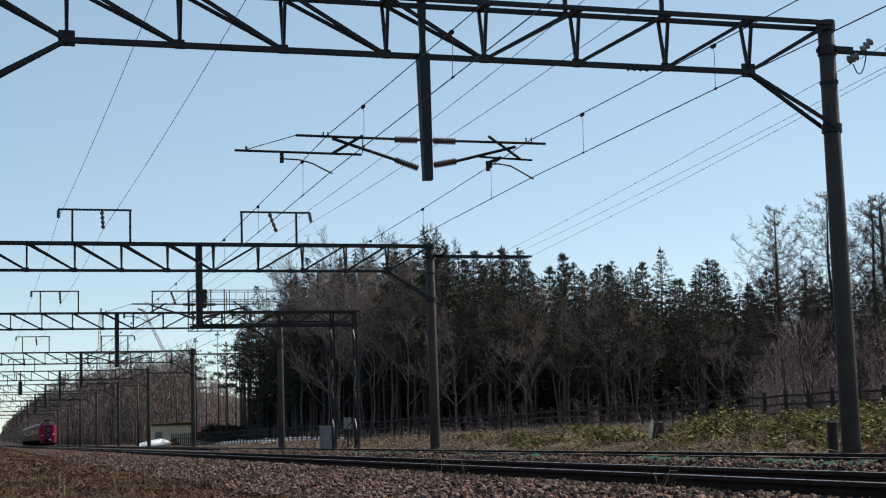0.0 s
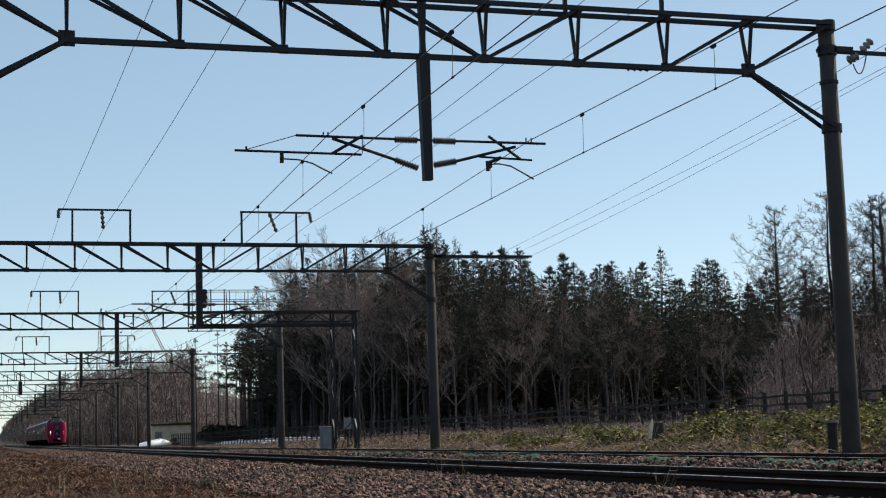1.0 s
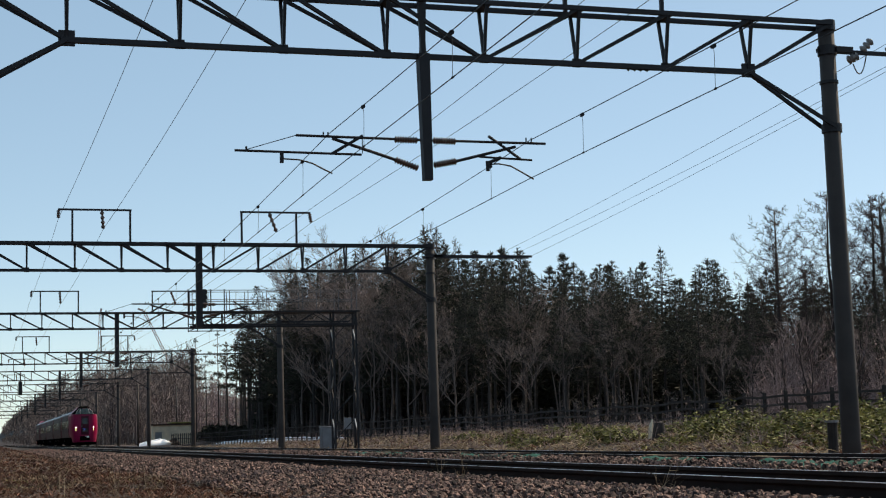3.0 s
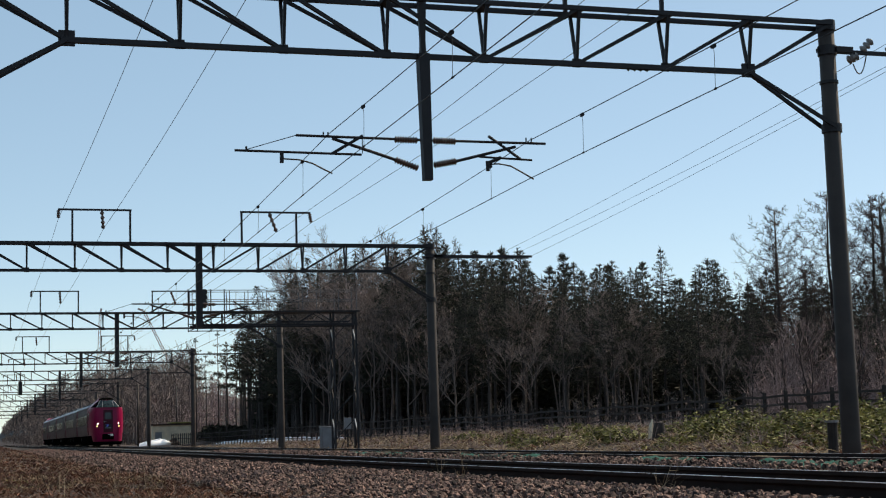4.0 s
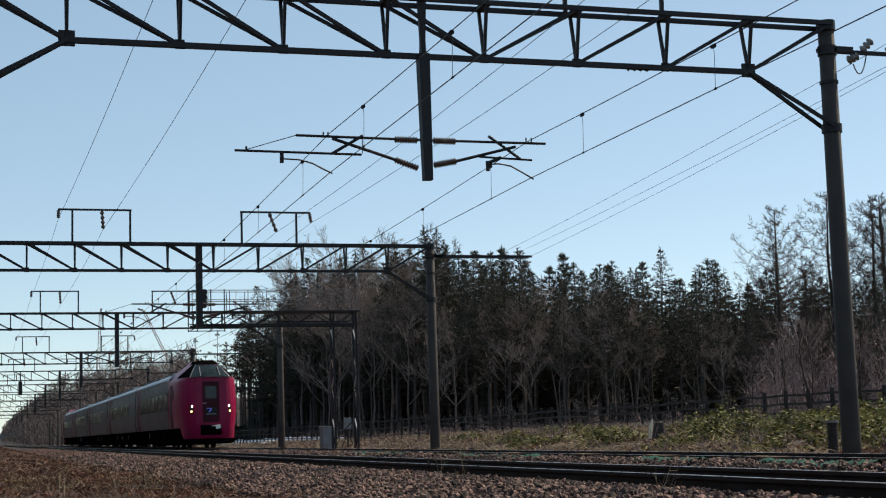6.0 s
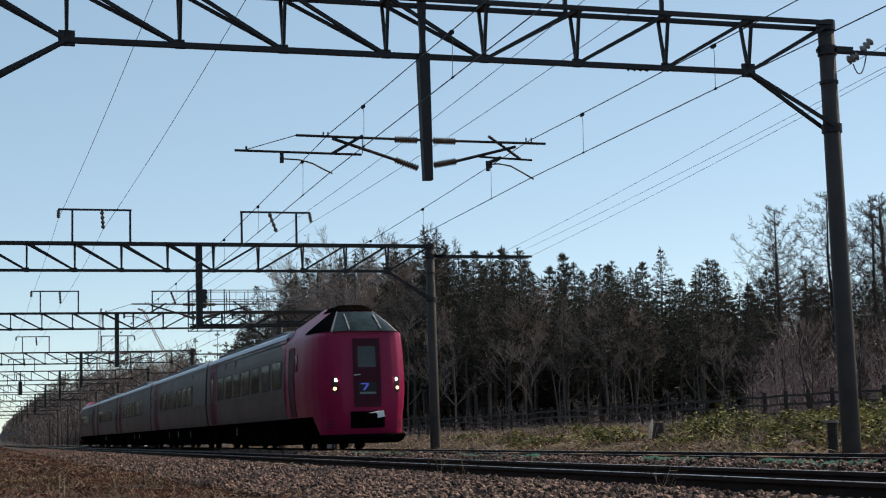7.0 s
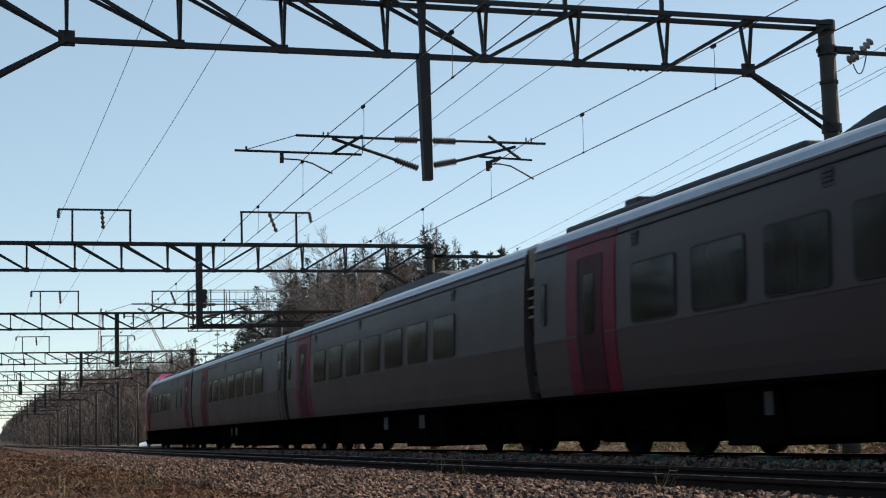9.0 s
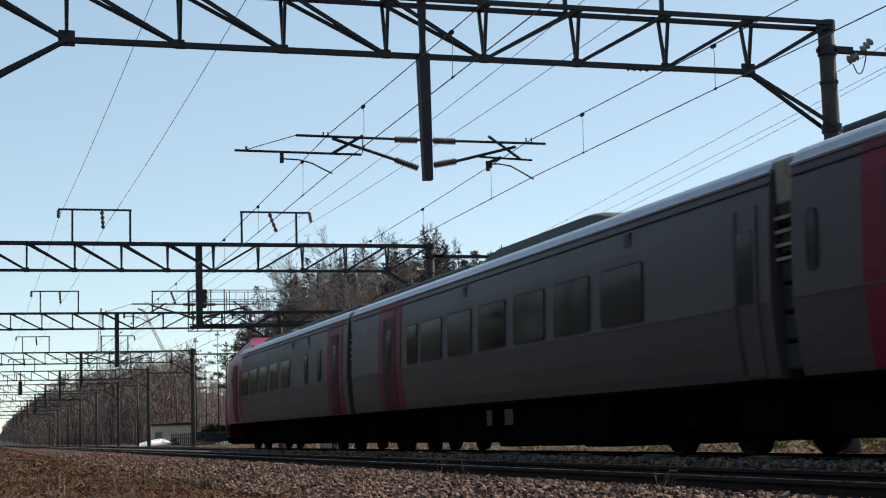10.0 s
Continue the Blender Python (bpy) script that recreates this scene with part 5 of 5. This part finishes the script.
    plant(birch, [(24.5, 290, 11), (26.0, 294, 12), (27.6, 300, 12.5), (23.5, 310, 10), (29, 290, 11), (26.8, 282, 9.5)], rnd)


build_wood()


def wood_mass(name, spots, label, seed, sprays=150, wide=0.35):
    """Conifers in one mesh, trunks and drooping sprays; some unseen, only reflected."""
    rnd = random.Random(seed)
    st = Sticks()
    for x, y, h in spots:
        p = Vector((x, y, ground_height(x, y)))
        st.add(p, p + Vector((0, 0, h)), 0.16, 0.02, 5)
        for _ in range(sprays):
            t = rnd.random() ** 1.4
            a = rnd.uniform(0, math.tau)
            d = Vector((math.cos(a), math.sin(a), rnd.uniform(-0.5, 0.3))).normalized()
            st.leaf(p + Vector((0, 0, h * t)), d, d.cross(rand_dir(rnd)).normalized(), (1 - t) * h * 0.26 + 0.3, wide * (1.1 - t))
    tagged(st.mesh(name, NEEDLE), label, "wood", kind="stuff")


def twig_mass(name, spots, label, seed, mat, grow_with=0.00012, shoots=46):
    """A thicket of leafless trees that merge into one another: leaning shoots in one mesh."""
    rnd = random.Random(seed)
    st = Sticks()
    for x, y, h in spots:
        p = Vector((x, y, ground_height(x, y)))
        w = 0.028 + abs(y) * grow_with
        st.spike(p, p + Vector((rnd.gauss(0, 0.04), rnd.gauss(0, 0.04), 1)) * h, w * 1.6)
        for _ in range(shoots):
            t = rnd.random() ** 0.7
            q = p + Vector((rnd.gauss(0, 0.06), rnd.gauss(0, 0.06), 0.9 * t)) * h
            d = (rand_dir(rnd) * 0.75 + Vector((0, 0, 0.75))).normalized()
            st.spike(q, q + d * h * rnd.uniform(0.1, 0.3) * (1.15 - 0.6 * t), w)
    tagged(st.mesh(name, mat), label, "wood", kind="stuff")


MASS = random.Random(5)
wood_mass("deep_wood", [(wood_edge(y) + 18.5 + row * 4 + MASS.uniform(-1.2, 1.2), y + MASS.uniform(-1, 1), wood_height(y) * MASS.uniform(0.72, 0.86)) for row in range(4) for y in np.arange(56, 210 + row * 18, 3.2)]
          + [(36.5 + k * 0.9 + row * 0.4, 192 + 5 * row + MASS.uniform(-2, 2), MASS.uniform(11, 16)) for row in range(4) for k in range(18)],
          "dark conifers deep in the wood", 3, 260, 0.28)
twig_mass("distant_wood", [(21 + y * 0.006 + MASS.uniform(0, 1) ** 1.3 * (y * 0.125 - 20), y + MASS.uniform(-8, 8), MASS.uniform(12, 19)) for y in np.geomspace(265, 3600, 1700)],
          "grey-brown leafless wood on the far hillside", 11, TWIG_FAR, shoots=36)
twig_mass("hillside_wood", [(32 + MASS.uniform(0, 1) * (y * 0.25 - 32), y, MASS.uniform(4, 7.5)) for y in np.geomspace(240, 420, 330)],
          "leafless wood behind the tall pines", 14, TWIG_RED)
twig_mass("undergrowth", [(wood_edge(y) - 1.5 + MASS.uniform(0, 7), y, MASS.uniform(0.6, 2.2)) for y in np.linspace(62, 190, 220)],
          "grey leafless undergrowth along the wood's edge", 15, TWIG, -0.00012, 26)
twig_mass("bank_thicket", [(max(30.4, 0.545 * y) + MASS.uniform(0, 1) ** 1.3 * 14, y, MASS.uniform(1.0, 3.8)) for y in np.linspace(26, 84, 520)],
          "dense reddish leafless thicket behind the fence", 16, TWIG_RED, -0.0003, 34)
twig_mass("distant_brush", [(16.5 + y * 0.004 + MASS.uniform(0, 7), y, MASS.uniform(1.5, 4.5)) for y in np.geomspace(300, 2000, 260)],
          "leafless brush beside the distant line", 12, TWIG_FAR)
# Out of view: thicket added to be mirrored in the windows and bounce sunlight.
twig_mass("slope_thicket", [(-12.5 - MASS.uniform(0, 3), y, MASS.uniform(4, 11)) for y in [*np.arange(-20, 120, 1.3), *np.geomspace(120, 1500, 150)]],
          "unseen leafless thicket on the near slope, added for window reflections", 13, TWIG, 0.0002, 40)
# Out of view: conifers added to keep sky light off the train side.
wood_mass("unseen_slope_wood", [(-15 - 4 * row + MASS.uniform(-1, 1), y + MASS.uniform(-2, 2), MASS.uniform(10, 14)) for row in range(3) for y in [*np.arange(-90, 640, 5.5), *np.arange(640, 1900, 12)]],
          "unseen dark conifers on the near slope, added to block low sky", 1, 80, 0.5)
# Out of view as well, added to darken what the nose reflects.
wood_mass("unseen_line_wood", [(27 + 5 * row + MASS.uniform(-1, 1), y, MASS.uniform(9, 13)) for row in range(2) for y in np.arange(-150, 12, 6)],
          "unseen dark conifers down the line, added to block sky from the nose", 2)


# ---- stones and grass ----
def scatter_stones(name, x0, x1, y0, y1, density, seed, size=(0.022, 0.042)):
    """Rough angular stones, each a squashed and jittered octahedron-like lump."""
    rng = np.random.default_rng(seed)
    n = int((x1 - x0) * (y1 - y0) * density)
    x, y = rng.uniform(x0, x1, n), rng.uniform(y0, y1, n)
    z = np.array([ground_height(a, b) for a, b in zip(x, y)])
    unit = np.array([(1, 0, 0), (0.3, 0.95, 0.1), (-0.8, 0.6, -0.1), (-0.8, -0.6, 0.15), (0.35, -0.95, -0.1), (0.15, 0.1, 0.9), (-0.1, -0.1, -0.9)])
    faces = np.array([(0, 1, 5), (1, 2, 5), (2, 3, 5), (3, 4, 5), (4, 0, 5), (1, 0, 6), (2, 1, 6), (3, 2, 6), (4, 3, 6), (0, 4, 6)])
    v = np.repeat(unit[None], n, 0) * rng.uniform(0.82, 1.14, (n, 7, 1)) * rng.uniform(*size, (n, 1, 1)) * rng.uniform(0.72, 1.1, (n, 1, 3))
    q = rng.normal(size=(n, 4))
    q /= np.linalg.norm(q, axis=1, keepdims=True)
    a, b, c, d = q.T
    rot = np.stack([1 - 2 * (c * c + d * d), 2 * (b * c - a * d), 2 * (b * d + a * c), 2 * (b * c + a * d), 1 - 2 * (b * b + d * d), 2 * (c * d - a * b),
                    2 * (b * d - a * c), 2 * (c * d + a * b), 1 - 2 * (b * b + c * c)], 1).reshape(n, 3, 3)
    v = np.einsum('nij,nkj->nki', rot, v) + np.stack([x, y, z + rng.uniform(-0.02, 0.055, n)], 1)[:, None]
    f = (faces[None] + 7 * np.arange(n)[:, None, None]).reshape(-1, 3)
    me = bpy.data.meshes.new(name)
    me.from_pydata(v.reshape(-1, 3).tolist(), [], f.tolist())
    me.materials.append(STONE)
    return tagged(new(name, me), "angular reddish grey ballast stones", "ballast", kind="stuff")


scatter_stones("ballast_shoulder", 3.3, 5.85, 7.5, 26, 470, 1, (0.023, 0.047))
scatter_stones("ballast_shoulder_far", 3.3, 5.85, 26, 58, 115, 2, (0.03, 0.055))
scatter_stones("ballast_distant", 3.3, 5.85, 58, 150, 22, 7, (0.05, 0.09))
scatter_stones("ballast_between", 7.2, 9.55, 10, 26, 240, 3)
scatter_stones("ballast_between_far", 7.2, 9.55, 26, 55, 90, 4, (0.03, 0.055))
scatter_stones("ballast_cribs", 6.05, 7.0, 8, 35, 160, 5)
scatter_stones("ballast_far_side", 11.0, 13.2, 14, 40, 70, 6, (0.03, 0.055))


def scatter_blades(name, spots, length, width, flat, mat, label, category, seed, droop=0.4):
    rnd = random.Random(seed)
    st = Sticks()
    for x, y in spots:
        p = Vector((x, y, ground_height(x, y) - 0.01))
        a = rnd.uniform(0, math.tau)
        d = Vector((math.cos(a) * flat, math.sin(a) * flat, rnd.uniform(0.15, 1))).normalized()
        side = d.cross(rand_dir(rnd)).normalized()
        p.z += rnd.uniform(0, length[1] * 0.25)
        st.leaf(p, d, side, rnd.uniform(*length), rnd.uniform(*width))
    ob = st.mesh(name, mat)
    return tagged(ob, label, category, kind="stuff")


def tufted(rnd, n, x0, x1, y0, y1, keep, freq=0.5, seed=0):
    out = []
    while len(out) < n:
        x, y = rnd.uniform(x0, x1), y0 + (y1 - y0) * rnd.random() ** 1.5
        if noise.noise((x * freq + seed, y * freq, seed)) > keep + rnd.uniform(-0.3, 0.3):
            out.append((x, y))
    return out


R = random.Random(21)


def clumps(rnd, n, per, x0, x1, y0, y1, keep, seed):
    """Tufts: several blades round each of n spots."""
    return [(x + rnd.gauss(0, 0.06), y + rnd.gauss(0, 0.06)) for x, y in tufted(rnd, n, x0, x1, y0, y1, keep, 0.7, seed) for _ in range(per)]


scatter_blades("dead_tufts", clumps(R, 1500, 16, -4, 3.6, 7.5, 34, 0.0, 5), (0.05, 0.17), (0.004, 0.010), 0.9, RUST_LEAF, "rusty tufts of dead weeds", "grass", 11)
scatter_blades("straw_tufts", clumps(R, 420, 14, -4, 3.4, 7.5, 34, 0.15, 9), (0.05, 0.2), (0.002, 0.005), 1.0, STRAW, "pale tufts of dead grass", "grass", 12)
scatter_blades("near_litter", tufted(R, 26000, -4, 3.9, 7.5, 30, -0.3), (0.03, 0.08), (0.01, 0.024), 1.6, RUST_LEAF, "rust-brown dead leaves on the verge", "leaf litter", 13)
scatter_blades("dead_leaf_litter", tufted(R, 34000, -4, 3.9, 7.5, 90, -0.25), (0.03, 0.09), (0.01, 0.026), 1.6, RUST_LEAF, "rust-brown dead leaves and weeds", "leaf litter", 1)
scatter_blades("dead_grass", tufted(R, 9000, -4, 3.7, 7.5, 70, 0.1), (0.05, 0.22), (0.0015, 0.004), 1.1, STRAW, "straw-coloured dead grass beside the ballast", "grass", 2)
scatter_blades("green_sprouts", tufted(R, 2500, -1, 3.2, 9, 30, 0.3), (0.03, 0.08), (0.006, 0.012), 1.2, GREEN, "small green sprouts among dead grass", "grass", 3)
scatter_blades("bank_grass", tufted(R, 17000, 16, 29, 28, 130, 0.2, 0.55), (0.2, 0.55), (0.007, 0.018), 1.4, STRAW, "dry straw grass covering the bank", "grass", 4)
scatter_blades("bank_litter", tufted(R, 13000, 14, 29, 26, 110, 0.0, 0.6), (0.1, 0.3), (0.015, 0.04), 1.5, RUST_LEAF, "brown dead weeds on the bank", "grass", 5)


def bamboo_clump(x, y, rx, ry, h, seed):
    """A low bush of arching stems with long pointed leaves."""
    rnd = random.Random(seed)
    ob = thing("bamboo_grass", "yellow-green dwarf bamboo clump on the bank", "bush", "dwarf bamboo clumps", (x, y, 0))
    stems, leaves = Sticks(), Sticks()
    for _ in range(int(rx * ry * 62)):
        a, q = rnd.uniform(0, math.tau), math.sqrt(rnd.random())
        px, py = rx * q * math.cos(a), ry * q * math.sin(a)
        base = Vector((px, py, ground_height(x + px, y + py) - 0.05))
        tip = base + Vector((rnd.uniform(-0.3, 0.3), rnd.uniform(-0.3, 0.3), h * rnd.uniform(0.5, 1.0) * (1.2 - 0.7 * q * q) * (0.3 + 1.3 * max(0.0, noise.noise(((x + px) * 1.1, (y + py) * 0.8, seed)) + 0.4))))
        stems.add(base, tip, 0.006, 0.003)
        for _ in range(14):
            p = base.lerp(tip, rnd.uniform(0.35, 1))
            b = rnd.uniform(0, math.tau)
            d = Vector((math.cos(b), math.sin(b), rnd.uniform(-0.5, 0.5))).normalized()
            side = d.cross(rand_dir(rnd)).normalized()
            leaves.leaf(p, d, side, rnd.uniform(0.1, 0.22), rnd.uniform(0.02, 0.042))
    stems.mesh("stems", STRAW, ob)
    leaves.mesh("leaves", GREEN, ob, "pointed yellow-green leaves")


for i, (x, y, rx, ry, h) in enumerate(((22, 36, 1.7, 2.2, 0.8), (21.4, 40.5, 1.5, 2.0, 0.85), (24.6, 33, 2.0, 2.4, 0.75), (24.8, 38.4, 1.9, 2.4, 0.8), (23.6, 44.5, 1.6, 2.2, 0.7),
                                       (20.6, 32, 1.3, 2.0, 0.6), (26.6, 44, 1.5, 2.6, 0.65), (20.4, 36.6, 1.0, 1.6, 0.55), (22, 52, 1.3, 1.8, 0.42), (25, 62, 1.5, 2.4, 0.45),
                                       (22.4, 68, 1.3, 2.2, 0.36), (27.4, 35.5, 1.5, 3, 0.6), (22.8, 30.6, 1.6, 1.8, 0.65), (26.4, 28.8, 1.8, 2.4, 0.65), (24.0, 56, 1.4, 2, 0.4),
                                       (20.2, 46.5, 1.0, 1.4, 0.6), (21.6, 49.5, 1.2, 1.5, 0.5), (19.6, 52, 1.0, 1.6, 0.4), (26, 49, 1.4, 1.8, 0.6), (20.8, 57.5, 1.1, 1.8, 0.4), (19.8, 29.4, 0.9, 1.2, 0.55),
                                       (24.2, 48.6, 1.2, 1.6, 0.6), (18.9, 34.2, 0.7, 1.1, 0.45), (27.2, 40.4, 1.4, 1.8, 0.8), (19.4, 40, 0.7, 1.2, 0.5))):
    bamboo_clump(x, y, rx, ry, h, 700 + i)


def evergreen_bush(x, y, rx, ry, h, seed):
    rnd = random.Random(seed)
    ob = thing("evergreen_bush", "low dark rounded evergreen bush at the wood's foot", "bush", "dark bushes by the fence", (x, y, ground_height(x, y)))
    stems, leaves = Sticks(), Sticks()
    for _ in range(int(rx * ry * 60)):
        a, q, f = rnd.uniform(0, math.tau), math.sqrt(rnd.random()), rnd.uniform(0.5, 1)
        tip = Vector((rx * q * math.cos(a), ry * q * math.sin(a), h * math.sqrt(1 - q * q * 0.9) * f))
        stems.spike(Vector((tip.x * 0.4, tip.y * 0.4, -0.1)), tip, 0.02)
        for _ in range(9):
            d = (rand_dir(rnd) + Vector((0, 0, 0.3))).normalized()
            leaves.leaf(tip, d, d.cross(rand_dir(rnd)).normalized(), rnd.uniform(0.25, 0.5), rnd.uniform(0.06, 0.12))
    stems.mesh("stems", BARK, ob)
    leaves.mesh("leaves", NEEDLE, ob, "small dark evergreen leaves")


for i, (x, y, rx, ry, h) in enumerate(((29.6, 200, 2.4, 2.2, 2.3), (32.2, 202, 2.2, 2.0, 2.0), (31.6, 190, 2.0, 2.4, 1.7))):
    evergreen_bush(x, y, rx, ry, h, 800 + i)


def scrub():
    """Dead stems and fallen twigs that lean about on the bank."""
    rnd = random.Random(44)
    st = Sticks()
    for x, y in tufted(rnd, 2600, 17.5, 29, 26, 110, -0.05, 0.4):
        p = Vector((x, y, ground_height(x, y) - 0.02))
        d = (rand_dir(rnd) + Vector((0, 0, 0.9))).normalized()
        q = p + d * rnd.uniform(0.3, 1.0)
        st.spike(p, q, rnd.uniform(0.006, 0.014))
        for _ in range(3):
            m = p.lerp(q, rnd.uniform(0.3, 0.9))
            st.spike(m, m + (d + rand_dir(rnd) * 0.9).normalized() * rnd.uniform(0.1, 0.4), 0.006)
    tagged(st.mesh("scrub", TWIG_RED), "dead stems and fallen twigs on the bank", "scrub", kind="stuff")


scrub()
scatter_blades("verge_grass", tufted(R, 9000, -3, 3.2, 30, 130, -0.1), (0.06, 0.2), (0.008, 0.02), 1.3, RUST_LEAF, "rust-brown weeds on the far verge", "grass", 8)
scatter_blades("leaf_debris", tufted(R, 9000, 18, 29, 26, 80, 0.0, 0.8), (0.06, 0.16), (0.02, 0.05), 1.8, STRAW, "pale dead leaves scattered on the bank", "leaf litter", 9)


def weed(x, y, seed):
    """A tall dry weed that stands in the ballast edge."""
    rnd = random.Random(seed)
    ob = thing("dry_weed", "tall pale dry weed stalk beside the ballast", "weed", "dry weeds on the verge", (x, y, ground_height(x, y)))
    st = Sticks()
    for _ in range(5):
        p, d = Vector((rnd.uniform(-0.05, 0.05), rnd.uniform(-0.05, 0.05), -0.02)), (rand_dir(rnd) * 0.5 + Vector((0, 0, 1))).normalized()
        q = p + d * rnd.uniform(0.15, 0.42)
        st.add(p, q, 0.004, 0.003)
        for _ in range(3):
            st.spike(p.lerp(q, rnd.uniform(0.4, 1)), q + rand_dir(rnd) * 0.12, 0.003)
    st.mesh("stalk", STRAW, ob)


for i, (x, y) in enumerate(((0.75, 15.5), (1.1, 13.6), (1.25, 15.0), (5.4, 16.8), (5.5, 18.2), (0.9, 19.0), (5.45, 11.5), (2.2, 21))):
    weed(x, y, 900 + i)


motions()
